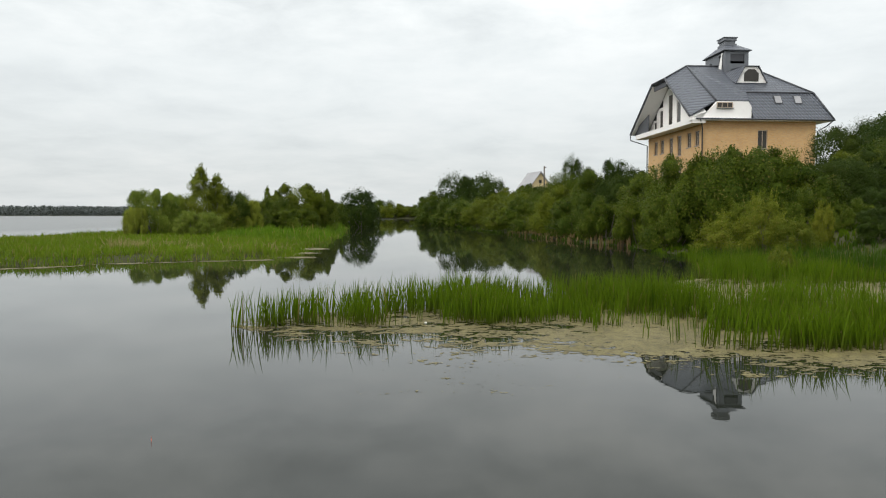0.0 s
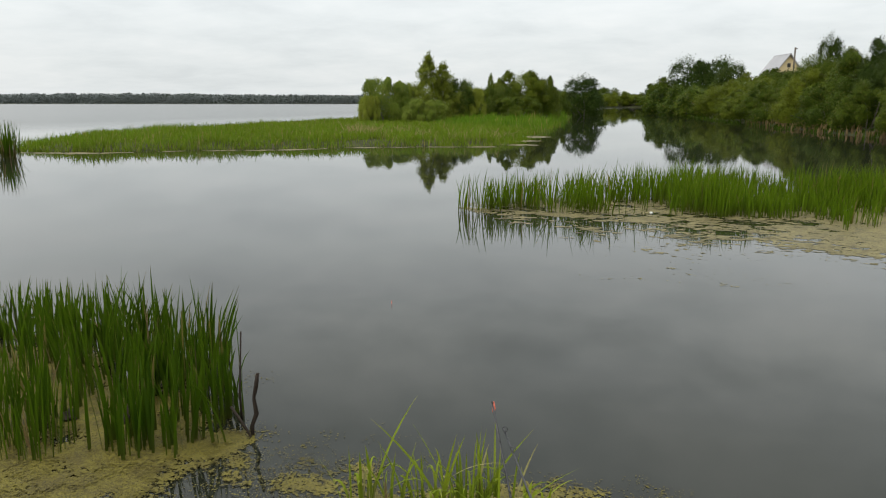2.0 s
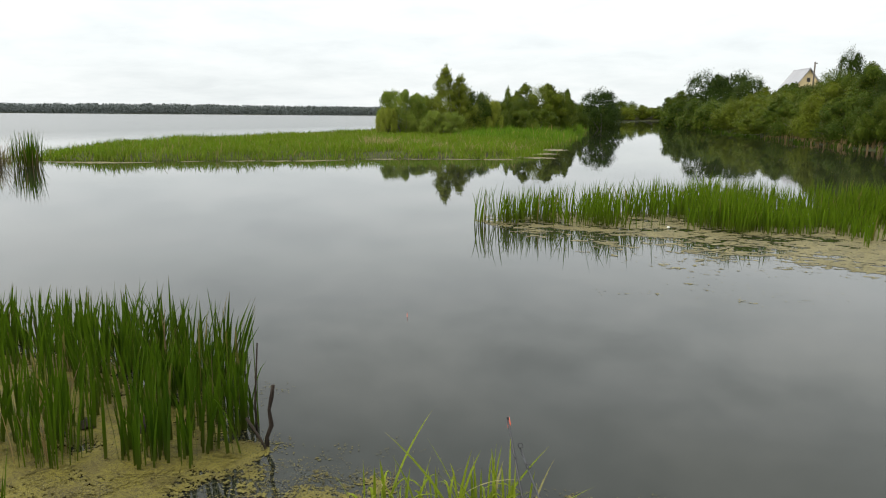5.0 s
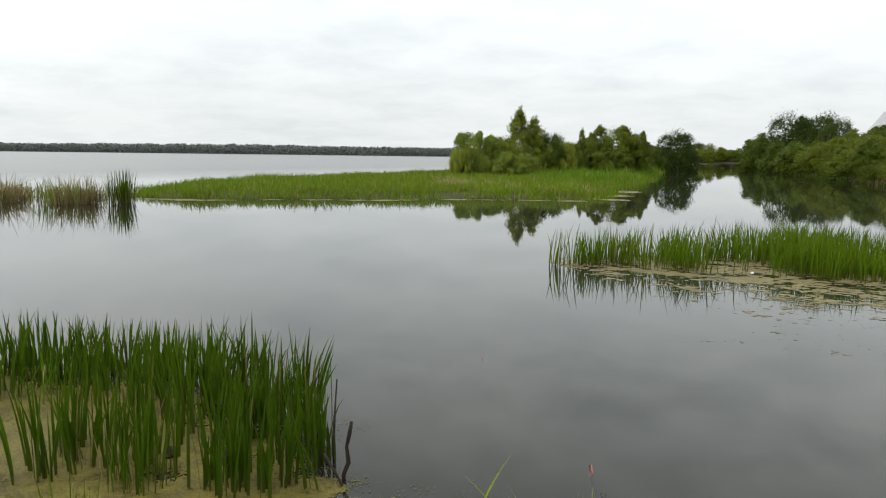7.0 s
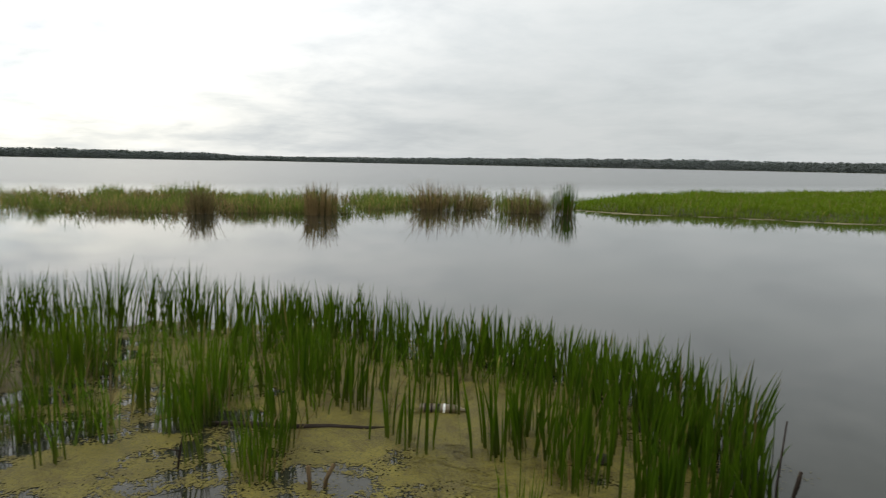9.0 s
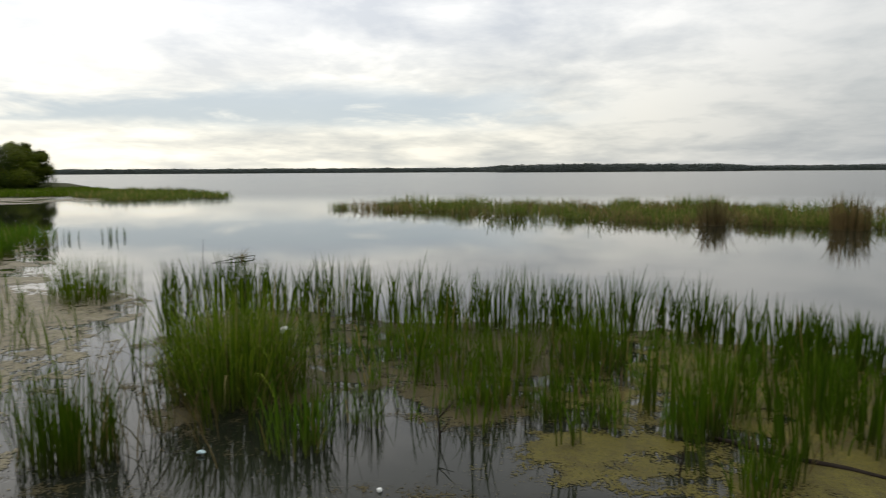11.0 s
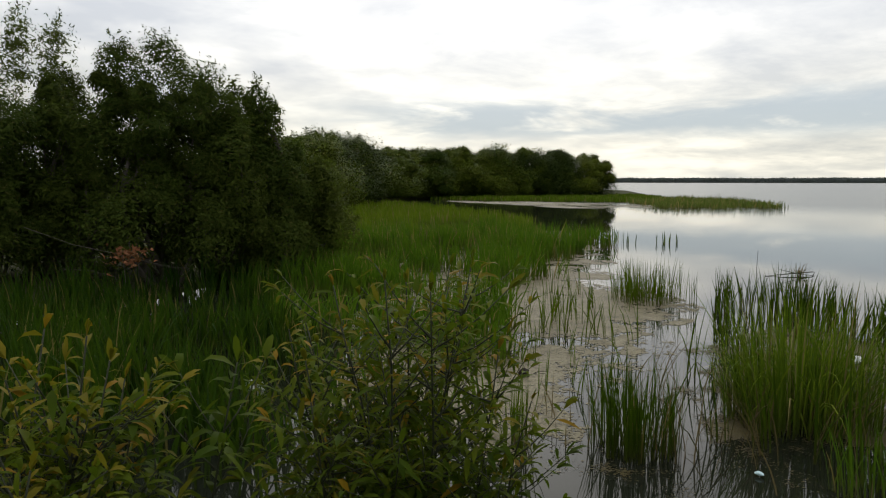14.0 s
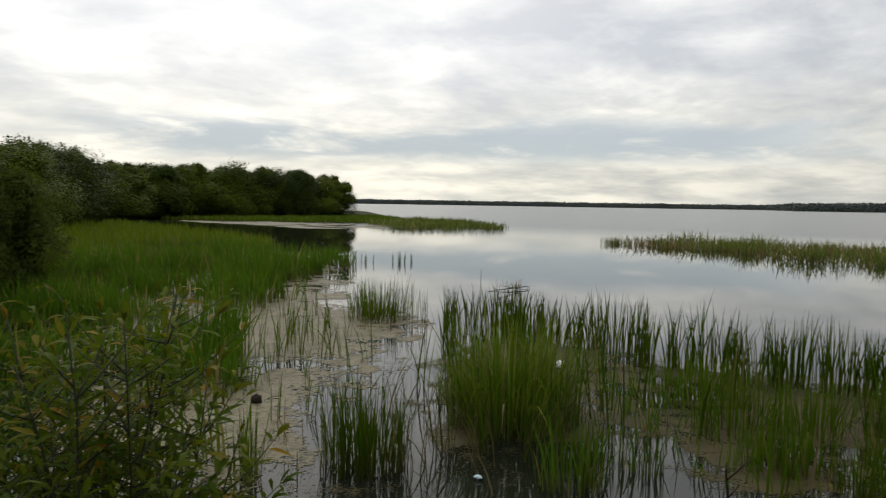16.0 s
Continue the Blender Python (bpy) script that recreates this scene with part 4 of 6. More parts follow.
for i, (x, y, rad, h, n, lean) in enumerate([(-23.4, 7.2, 0.55, 1.2, 300, 0.22), (-25.6, 12.3, 0.7, 1.25, 300, 0.5), (-25.3, 13.8, 0.8, 1.1, 320, 0.7), (-22.8, 15.1, 0.75, 1.1, 300, 0.55), (-24.6, 3.6, 0.45, 1.05, 200, 0.2)]):
    clump_of(x, y, rad, h, n, 100 + i, "brown withered reed tussock in the lake", M_REED_DRY, 0.022, lean, lean * 0.9, group="withered reed tussocks")
for i, (x, y, rad, h, n) in enumerate([(-25.9, 13.0, 1.3, 0.9, 130), (-23.2, 14.7, 1.0, 1.0, 150), (-24.4, 15.9, 0.8, 0.6, 90)]):
    clump_of(x, y, rad, h, n, 112 + i, "green reed blades among withered tussocks", M_LAKE_SEDGE, 0.024, 0.2)
clump_of(-22.0, 16.1, 0.45, 1.25, 130, 110, "dark green upright reed clump beside a withered tussock", width=0.03)
# the grass tuft on the edge of the near bank
for i, (x, y, n, h) in enumerate([(-1.04, 2.52, 46, 0.46), (-0.92, 2.56, 30, 0.42), (-1.18, 2.5, 26, 0.46), (-1.5, 2.46, 16, 0.44), (-0.78, 2.6, 14, 0.32), (-1.36, 2.44, 14, 0.36)]):
    clump_of(x, y, 0.09, h, n, 120 + i, "yellow-green bank grass with drooping tips", M_TUFT, 0.0135, 0.42, 0.75, 0.0, 8, "grass_tuft", "grass tufts on the near bank")


# ---- the island and the banks ----
reed_bed("marsh_grass", [(7.2, 30), (6.1, 35), (5.3, 41), (3, 49), (-1.7, 70), (-8.3, 100), (-15, 129), (-12, 131), (-5, 100), (1.5, 70), (6.0, 49), (8, 41), (9.5, 33)], 9, 0.35, 143,
         "green and tan grass at the water's edge below the willows", 0.2, 0.06, z=None, per_shoot=5, mat=M_REED, category="grass", spread=0.15)
ISLE_GRASS = ISLAND[:11] + [(-24, 72), (-36, 64)] + ISLAND[19:]
reed_bed("marsh_grass", ISLE_GRASS, 90, 0.40, 131, "bright green marsh grass covering the low island", 0.02, 0.026, z=None, per_shoot=5, mat=M_GRASS, category="grass", clump_scale=0.3, lean=0.34, droop=0.3,
         spread=0.2, lump=1.6, even=0.55, keep=lambda x, y, r: r.uniform(0, 1, len(x)) < np.interp(np.hypot(x, y), [28, 40, 70], [1.0, 0.7, 0.3]), fine=lambda x, y: np.interp(np.hypot(x, y), [28, 70], [1.0, 2.2]))
reed_bed("marsh_grass", ISLE_GRASS, 22, 0.48, 132, "taller dark green tufts standing in the island's grass", 0.62, 0.03, z=None, per_shoot=9, mat=M_SEDGE, category="grass", clump_scale=0.5, lean=0.25, droop=0.25,
         spread=0.16, keep=lambda x, y, r: np.hypot(x, y) < 46)
reed_bed("marsh_grass", [(-11.4, 41), (-16, 66), (-18.4, 79), (-23, 98), (-30, 98), (-26, 66), (-19.5, 46)], 26, 0.72, 133, "tall green grass along the channel edge of the island", 0.1, 0.05, z=None, per_shoot=6,
         mat=M_SEDGE, category="grass", spread=0.3, lump=2.0, lean=0.3, droop=0.3, even=0.4)
reed_bed("dry_grass", [(-17.6, 30.0), (-15.4, 31.2), (-16.2, 34.5), (-19.2, 33.2)], 90, 0.62, 135, "patch of tan withered grass on the island", 0.4, 0.022, z=None, lean=0.4, droop=0.4, mat=M_TAN_GRASS, category="grass")
reed_bed("dry_grass", [(-14.6, 29.2), (-9.6, 29.6), (-11, 35), (-15, 33.5)], 10, 0.55, 136, "tan withered grass tips at the island's corner", 0.55, 0.03, z=None, lean=0.4, droop=0.4, mat=M_TAN_GRASS, category="grass")
reed_bed("dry_grass", [(-0.6, 68), (3.6, 48.6), (5.8, 40.4), (6.8, 41), (5, 50), (1.2, 70)], 26, 0.45, 137, "brown withered reeds under the bank bushes", 0.4, 0.07, z=None, mat=M_REED_DRY, category="grass")
reed_bed("marsh_grass", [(7, 29.5), (9, 26), (16, 30), (30, 36), (30, 46), (14, 40), (6.6, 36)], 60, 0.32, 139, "rough green grass on the bank below the bushes", 0.2, 0.05, z=None, per_shoot=5, mat=M_REED, category="grass")
reed_bed("marsh_grass", NEAR_BANK[:6] + [(6, -4), (2, -10), (0.3, -8), (0.4, -4), (-0.2, -2.4), (-0.75, -1.6), (-1.0, -0.6), (-1.0, 0.6)], 330, 0.17, 141,
         "short trampled grass on the near bank", 0.3, 0.01, z=None, per_shoot=5, mat=M_GRASS, category="grass", lean=0.5,
         keep=lambda x, y, r: np.hypot(x + 0.1, y + 0.2) > 0.35)
reed_bed("marsh_grass", [(9.4, 24.5), (11.5, 15), (16, 10), (26, 24), (22, 33), (14, 29.5), (9.4, 27)], 40, 0.28, 144, "rough green grass on the bank behind the reeds", 0.2, 0.04, z=None, per_shoot=5, mat=M_SHADE_TINT_REED, category="grass")
for i, (x, y, rx, ry) in enumerate([(-9.1, 29.4, 0.9, 0.5), (-9.5, 32.6, 0.7, 0.8), (-10.4, 36.8, 1.0, 0.9)]):
    a = np.linspace(0, 2 * np.pi, 14, endpoint=False)
    mat_sheet("duckweed", [(x + math.cos(t) * rx, y + math.sin(t) * ry) for t in a], 0.10, 40.0 + i, 0.0, "pale floating scum at the island's edge", 0.35, mat=M_TAN_WEED)
mat_sheet("duckweed", ISLAND[:7] + [(x + 0.25, y - 0.55) for x, y in ISLAND[6::-1]], 0.10, 47.0, -0.12, "pale line of scum along the island's shore", 0.3, mat=M_TAN_WEED)
mat_sheet("duckweed", [(-36.0, -34.0), (-41.6, -31.6), (-47.0, -32.0), (-50.0, -40.5), (-45.0, -48.5), (-41.0, -55.0), (-38.0, -48.0)], 0.3, 48.0, -0.34, "pale scum and wet mud round the marshy spit", 1.5,
          ((0.12, 0.8), (0.4, 0.9), (1.2, 0.7)), mat=M_SCUM)

# ---- bushes and trees ----


def on_ground(x, y):
    return max(0.0, float(ground_at(x, y)[0])) - 0.05


willow_a = shrub("willow_bush", 3.0, 2.6, 3.6, 201, M_WILLOW, "rounded grey-green willow bush on the bank", leaf=0.11, lobes=26, lobe=(0.25, 0.48), per=2300, sprigs=340, tuft=0.8)
willow_b = shrub("willow_bush", 2.6, 2.6, 3.9, 202, M_WILLOW, "tall grey-green willow bush on the bank", leaf=0.11, lobes=26, lobe=(0.25, 0.48), per=2300, sprigs=340, tuft=0.8, spiky=0.5)
willow_c = shrub("willow_bush", 3.2, 2.8, 3.2, 203, M_WILLOW, "low wide willow bush at the water", leaf=0.11, lobes=26, lobe=(0.25, 0.48), per=2300, sprigs=340, tuft=0.8, spiky=0.25)
willow_d = shrub("willow_bush", 2.8, 2.6, 3.2, 208, M_WILLOW_LIGHT, "light green willow bush above the marsh grass", leaf=0.11, lobes=26, lobe=(0.25, 0.48), per=2300, sprigs=340, tuft=0.8, spiky=0.2)
dark_a = shrub("alder_tree", 2.6, 2.6, 5.0, 204, M_LEAF_DARK, "dark green tree behind the willows", "tree", leaf=0.12, lobes=20, per=2200, sprigs=240, tuft=0.8, stems=3, low=0.18)
dark_b = shrub("alder_tree", 2.2, 2.2, 4.6, 205, M_LEAF_DARK, "dark rounded tree on the bank", "tree", leaf=0.12, lobes=16, per=2200, sprigs=240, tuft=0.8, stems=3, low=0.12, spiky=0.25)
birch = shrub("birch_tree", 1.5, 1.5, 4.0, 206, M_BIRCH_LEAF, "slim young birch rising above the island bushes", "tree", leaf=0.08, lobes=34, per=800, stems=2, low=0.08, spiky=0.35,
              bark=M_BIRCH_BARK, sprigs=200, cull=False, cone=True)
yellow = shrub("yellow_willow", 1.25, 1.1, 1.9, 207, M_LEAF_YELLOW, "yellow-green young willow shrub by the reeds", leaf=0.09, lobes=22, per=700, spiky=0.9, aspect=0.36, sprigs=160, cull=False, lobe=(0.22, 0.4))
far_willow = shrub("willow_bush", 3.0, 2.7, 3.6, 211, M_WILLOW, "distant rounded willow bush on the bank", leaf=0.22, lobes=18, per=800)
far_willow_b = shrub("willow_bush", 2.7, 2.6, 3.8, 212, M_WILLOW, "distant uneven willow bush on the bank", leaf=0.22, lobes=17, per=800, spiky=0.5)
far_dark = shrub("alder_tree", 2.4, 2.4, 4.8, 213, M_LEAF_DARK, "distant dark rounded tree", "tree", leaf=0.22, lobes=26, per=700, stems=3, low=0.10, spiky=0.2, lobe=(0.45, 0.7))
first = set()


def grow(proto, x, y, h, wide=1.0, turn=0.0, label="", group=""):
    """Puts the prototype itself down first, then copies of it."""
    heights = {willow_a: 3.6, willow_b: 3.9, willow_c: 3.2, willow_d: 3.2, dark_a: 5.0, dark_b: 4.6, birch: 4.0, yellow: 1.9, far_willow: 3.6, far_willow_b: 3.8, far_dark: 4.8}
    if math.hypot(x, y) > 92:                   # plainer crowns for the far end of the channel
        proto = {willow_a: far_willow, willow_c: far_willow, willow_d: far_willow, willow_b: far_willow_b, dark_a: far_dark, dark_b: far_dark}[proto]
    s = h / heights[proto]
    z = on_ground(x, y)
    if proto not in first:
        first.add(proto)
        tagged(proto, label, "", group)
        return stand(proto, x, y, z, turn, (s * wide, s * wide, s))
    return again(proto, x, y, z, turn, (s * wide, s * wide, s), label, group)


BANK, ISLE, WOOD = "bushes on the right bank", "bushes on the island", "bushes of the southern wood"
# island
for p, x, y, h, wide, turn in [(willow_d, -28.3, 55.1, 3.6, 0.66, 0), (willow_d, -28.3, 59.6, 3.4, 0.58, 77), (willow_d, -28.6, 52.8, 2.2, 0.50, 154), (birch, -25.5, 57.6, 5.5, 0.84, 231), (birch, -24.7, 59.0, 4.8, 0.94, 308),
                               (willow_b, -24.6, 61.2, 3.7, 0.95, 25), (willow_d, -23.3, 52.0, 1.9, 1.08, 102), (willow_d, -23.2, 61.8, 2.9, 0.54, 179), (willow_b, -27.6, 77.2, 3.2, 1.06, 256), (birch, -26.4, 76.6, 4.5, 0.50, 333),
                               (willow_a, -20.7, 69.0, 4.5, 0.94, 50), (willow_b, -21.8, 66.5, 3.1, 0.74, 127), (willow_a, -19.4, 71.4, 4.1, 0.63, 204), (willow_c, -19.9, 65.0, 2.4, 1.13, 281), (willow_a, -21.7, 87.3, 3.0, 0.72, 358),
                               (dark_b, -20.7, 97.5, 5.2, 0.85, 45), (willow_a, -23.0, 104, 3.2, 1.10, 160)]:
    grow(p, x, y, h, wide, turn, group=ISLE)
# low bushes where the channel widens, far off
for i in range(13):
    grow((willow_a, willow_c, willow_b)[i % 3], -82 + i * 5.6, 287 + 0.32 * max(0.0, 52 - i * 5.6) + (i % 2) * 3, 4.0 + 0.8 * (i * 7 % 4), 1.35, i * 47, group=BANK)
# right bank, from the far end towards the big house
for p, x, y, h, wide, turn in [(willow_b, -15.0, 138, 4.0, 1.0, 20), (willow_a, -13.0, 132, 5.4, 1.0, 60), (dark_a, -9.3, 130, 8.2, 0.75, 0), (dark_a, -6.4, 131, 7.8, 0.75, 130), (dark_b, -3.4, 122, 6.2, 0.8, 80),
                               (willow_a, -11.6, 121, 4.2, 1.1, 50), (willow_b, -9.2, 112, 4.0, 1.1, 90), (willow_c, -7.2, 104, 3.4, 1.2, 10), (willow_a, -5.2, 95, 3.6, 1.1, 190),
                               (willow_b, -3.0, 87, 3.6, 1.1, 260), (willow_b, 0.2, 97, 3.5, 1.1, 30), (willow_a, -0.6, 80, 3.6, 1.05, 120), (willow_c, 0.7, 73, 3.2, 1.15, 60), (willow_b, 1.9, 85, 3.3, 1.0, 10),
                               (willow_a, 3.4, 76, 3.5, 1.0, 310), (willow_c, 2.4, 66, 3.4, 1.05, 150), (willow_b, 4.8, 66, 4.2, 0.9, 60), (willow_a, 4.2, 59, 3.7, 0.95, 75), (willow_b, 5.8, 60.5, 4.3, 0.9, 0),
                               (willow_c, 4.9, 53.0, 3.0, 0.85, 100), (willow_a, 6.6, 55.0, 4.4, 0.85, 200), (dark_b, 7.2, 52.0, 4.9, 0.62, 290), (willow_c, 6.2, 47.6, 2.6, 0.8, 20), (dark_b, 8.2, 49.8, 4.0, 0.9, 130),
                               (willow_a, 8.4, 45.4, 3.6, 0.9, 210), (willow_c, 7.2, 41.4, 2.5, 0.75, 330), (willow_b, 9.0, 41.5, 3.8, 0.85, 40), (willow_a, 9.5, 38.2, 4.2, 0.8, 160), (willow_c, 7.9, 36.4, 2.6, 0.7, 80),
                               (willow_b, 9.9, 36.0, 4.3, 0.75, 270), (willow_a, 11.3, 35.8, 4.2, 0.8, 30), (willow_b, 12.6, 36.6, 3.7, 0.85, 110), (willow_a, 13.6, 36.0, 3.0, 0.95, 220), (willow_c, 10.6, 33.8, 2.2, 0.7, 140),
                               (willow_c, 12.8, 33.8, 2.0, 0.75, 70), (dark_b, 15.2, 37.4, 2.9, 0.85, 20), (dark_a, 17.0, 38.6, 3.0, 0.9, 100), (dark_b, 19.0, 39.8, 3.2, 0.95, 250), (dark_b, 16.2, 35.0, 1.6, 0.9, 190), (dark_a, 19.0, 36.5, 1.5, 0.9, 10), (willow_c, 14.6, 32.6, 1.3, 0.8, 60), (dark_b, 13.6, 28.4, 1.3, 1.2, 20), (dark_b, 16.0, 28.6, 1.5, 1.2, 150), (dark_a, 18.4, 30.0, 1.7, 1.2, 80), (dark_b, 20.6, 32.0, 1.9, 1.2, 220), (dark_b, 16.6, 33.6, 1.6, 0.9, 140), (dark_a, 18.6, 34.6, 1.7, 0.9, 310), (willow_b, 21.0, 37.0, 2.0, 0.9, 30),
                               (dark_a, 25.4, 57.8, 6.0, 0.8, 60), (dark_b, 26.6, 55.0, 5.6, 0.9, 60), (dark_a, 25.6, 50.4, 5.6, 0.85, 150), (dark_b, 24.4, 53.4, 4.8, 0.9, 240), (dark_a, 29.5, 57.0, 7.0, 0.9, 20),
                               (willow_b, 22.4, 46.0, 3.6, 1.0, 60), (willow_a, 20.0, 44.0, 3.2, 1.0, 0), (willow_b, 14.0, 46.0, 3.4, 1.1, 50), (willow_c, 12.0, 56.0, 3.6, 1.3, 140), (dark_b, 8.3, 100.0, 7.2, 0.35, 10), (willow_a, 10.5, 66.0, 3.8, 1.2, 10), (willow_a, 0.5, 118, 4.0, 1.1, 40), (willow_b, 2.8, 120, 4.0, 1.1, 90), (willow_c, 5.2, 122, 4.2, 1.1, 10), (willow_a, 7.6, 121, 4.4, 1.1, 200)]:
    grow(p, x, y, h, wide, turn, group=BANK)
for x, y, h, wide, turn in [(8.2, 28.6, 1.7, 0.95, 0), (9.95, 29.6, 2.15, 0.6, 80), (10.6, 28.4, 1.25, 0.95, 150), (12.0, 29.4, 1.5, 0.5, 230), (7.4, 20.6, 0.9, 0.7, 40)]:
    grow(yellow, x, y, h, wide, turn, group="yellow willow shrubs by the reeds")
# southern wood
for i, (p, x, y, h, wide) in enumerate([(willow_b, -7.6, -16.6, 2.7, 0.75), (willow_b, -9.0, -19.0, 3.0, 0.9), (dark_a, -10.6, -21.2, 3.2, 1.0), (willow_a, -12.2, -23.4, 3.2, 0.95), (willow_b, -14.2, -25.6, 3.2, 0.9), (dark_a, -16.4, -28.4, 3.1, 1.1), (willow_a, -19.0, -30.8, 2.8, 1.1),
                                        (willow_a, -21.6, -33.0, 2.9, 1.1), (willow_a, -24.4, -35.2, 2.9, 1.15), (willow_b, -27.0, -37.0, 3.1, 1.1), (willow_b, -29.8, -38.8, 3.2, 1.2), (willow_a, -32.6, -40.6, 3.5, 1.1),
                                        (willow_b, -35.4, -42.2, 3.7, 1.1), (dark_a, -38.6, -44.0, 3.6, 1.2), (willow_a, -41.8, -45.0, 3.8, 1.1), (dark_a, -44.6, -45.6, 3.9, 1.1), (dark_b, -47.6, -46.2, 4.0, 1.2),
                                        (willow_a, -50.6, -46.6, 3.8, 1.1), (dark_b, -53.4, -46.6, 3.2, 0.9), (dark_a, -50, -52, 3.8, 1.2), (willow_a, -40, -50, 3.8, 1.2), (dark_a, -20, -37, 3.4, 1.2), (willow_b, -12, -30, 3.2, 1.2)]):
    az, d = math.degrees(math.atan2(-x, y)), math.hypot(x, y)
    k = float(np.interp(az, [128, 146, 150, 153, 156], [90, 76, 70, 58, 36])) / d     # they stand back round the marshy bay
    tall = ((h + 0.4 - 1.76) * k + 1.76) * (0.86 if az > 149 else 1.0)
    grow(p, x * k, y * k, tall, wide * k * (h + 0.4) / tall, i * 53, group=WOOD)
for az, d, rx, h, seed, words in [(163.8, 12.9, 1.4, 3.85, 301, "large dark willow at the water's edge seen against the light"), (168.6, 13.1, 1.15, 3.45, 309, "large dark willow at the water's edge seen against the light"),
                                  (172.0, 13.2, 0.62, 4.2, 302, "tall dark willow with a loose upright top"), (175.6, 12.9, 1.2, 3.0, 311, "dark bushy willow on the shore"), (180.0, 12.6, 1.4, 2.8, 305, "dark bushy willow on the shore"),
                                  (160.0, 13.0, 1.05, 3.25, 310, "dark rounded willow beside the taller ones"), (157.0, 13.0, 0.42, 3.3, 304, "slim dark willow shoot above the bushes"),
                                  (156.8, 13.4, 1.0, 2.5, 303, "lower dark willow leaning towards the reeds"), (154.3, 13.8, 1.0, 2.25, 306, "lower dark willow leaning towards the reeds")]:
    slim = rx < 0.8
    big = shrub("willow_tree", rx, rx, h, seed, M_WILLOW_SHADE_TINT, words, "tree", leaf=0.075, lobes=26 if slim else 56, per=300 if slim else 1450, stems=3 if slim else 12, low=0.25 if slim else 0.16, spiky=0.3, aspect=0.3, cull=not slim,
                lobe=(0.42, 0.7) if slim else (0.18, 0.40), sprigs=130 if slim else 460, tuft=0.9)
    a = radians(az)
    tagged(stand(big, -0.1 - math.sin(a) * d, -0.38 + math.cos(a) * d, 0.05, 0), group="willows at the southern water's edge")


# ---- far woods ----


def far_woods():
    r = np.random.default_rng(400)

    def height_at(az):
        top = np.interp(az, [-8, 20, 45, 60, 72, 79, 80.5, 90, 96.5, 97.5, 130, 175], [9, 9.5, 14, 11.5, 9, 8.5, 9.5, 11, 9.5, 10, 10.5, 10])
        return top * (1 + 0.10 * np.array([noise.noise((a * 0.9, 3.3, 0.0)) + 0.5 * noise.noise((a * 3.1, 8.0, 0.0)) for a in az]))
    n = 60000
    az = r.uniform(-8, 175, n)
    rad = far_radius(az) + r.uniform(0, 40, n)
    a = np.radians(az)
    c = np.stack([-np.sin(a) * rad, np.cos(a) * rad, r.uniform(0.0, 1, n) * height_at(az)], -1)
    crowns = leaves("far_woods", c, 2.6, 401, 0.7)
    # the closed stand of trunks and leaves behind the front rank
    az = np.linspace(-8, 175, 900)
    a, rad, top = np.radians(az), far_radius(az) + 25, height_at(az) * 0.93
    rows = [np.stack([-np.sin(a) * q, np.cos(a) * q, z], -1) for q, z in ((rad, top * 0 - 0.5), (rad, top * 0.7), (rad + 15, top), (rad + 60, top), (rad + 60, top * 0 - 0.5))]
    v = np.concatenate(rows)
    k, m = np.arange(899), 900
    t = np.concatenate([np.concatenate([np.stack([i * m + k, i * m + k + 1, (i + 1) * m + k + 1], -1), np.stack([i * m + k, (i + 1) * m + k + 1, (i + 1) * m + k], -1)]) for i in range(4)])
    u = np.zeros(len(crowns.vertices) * 3, np.float32)
    crowns.vertices.foreach_get("co", u)
    f = np.zeros(len(crowns.loops), np.int32)
    crowns.loops.foreach_get("vertex_index", f)
    v, t = join_arrays([(u.reshape(-1, 3), f.reshape(-1, 3)), (v, t)])
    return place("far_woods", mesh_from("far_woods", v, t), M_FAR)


tagged(far_woods(), "dark belt of woods along the far lake shore, hazy air painted into its colour", "woods", kind="stuff")

# ---- the big house ----


def wall_with_openings(bm, axis, at0, thick, a0, a1, z0, z1, openings):
    """A wall along axis 'x' or 'y' with rectangular openings (a0, a1, z0, z1) cut through it."""
    cuts = sorted({a0, a1, *(v for o in openings for v in o[:2])})
    rows = sorted({z0, z1, *(v for o in openings for v in o[2:])})
    for s, e in zip(cuts, cuts[1:]):
        for lo, hi in zip(rows, rows[1:]):
            if any(o[0] <= s and e <= o[1] and o[2] <= lo and hi <= o[3] for o in openings):
                continue
            if axis == "x":
                box(bm, s, e, at0, at0 + thick, lo, hi)
            else:
                box(bm, at0, at0 + thick, s, e, lo, hi)
    bmesh.ops.remove_doubles(bm, verts=bm.verts, dist=0.0005)


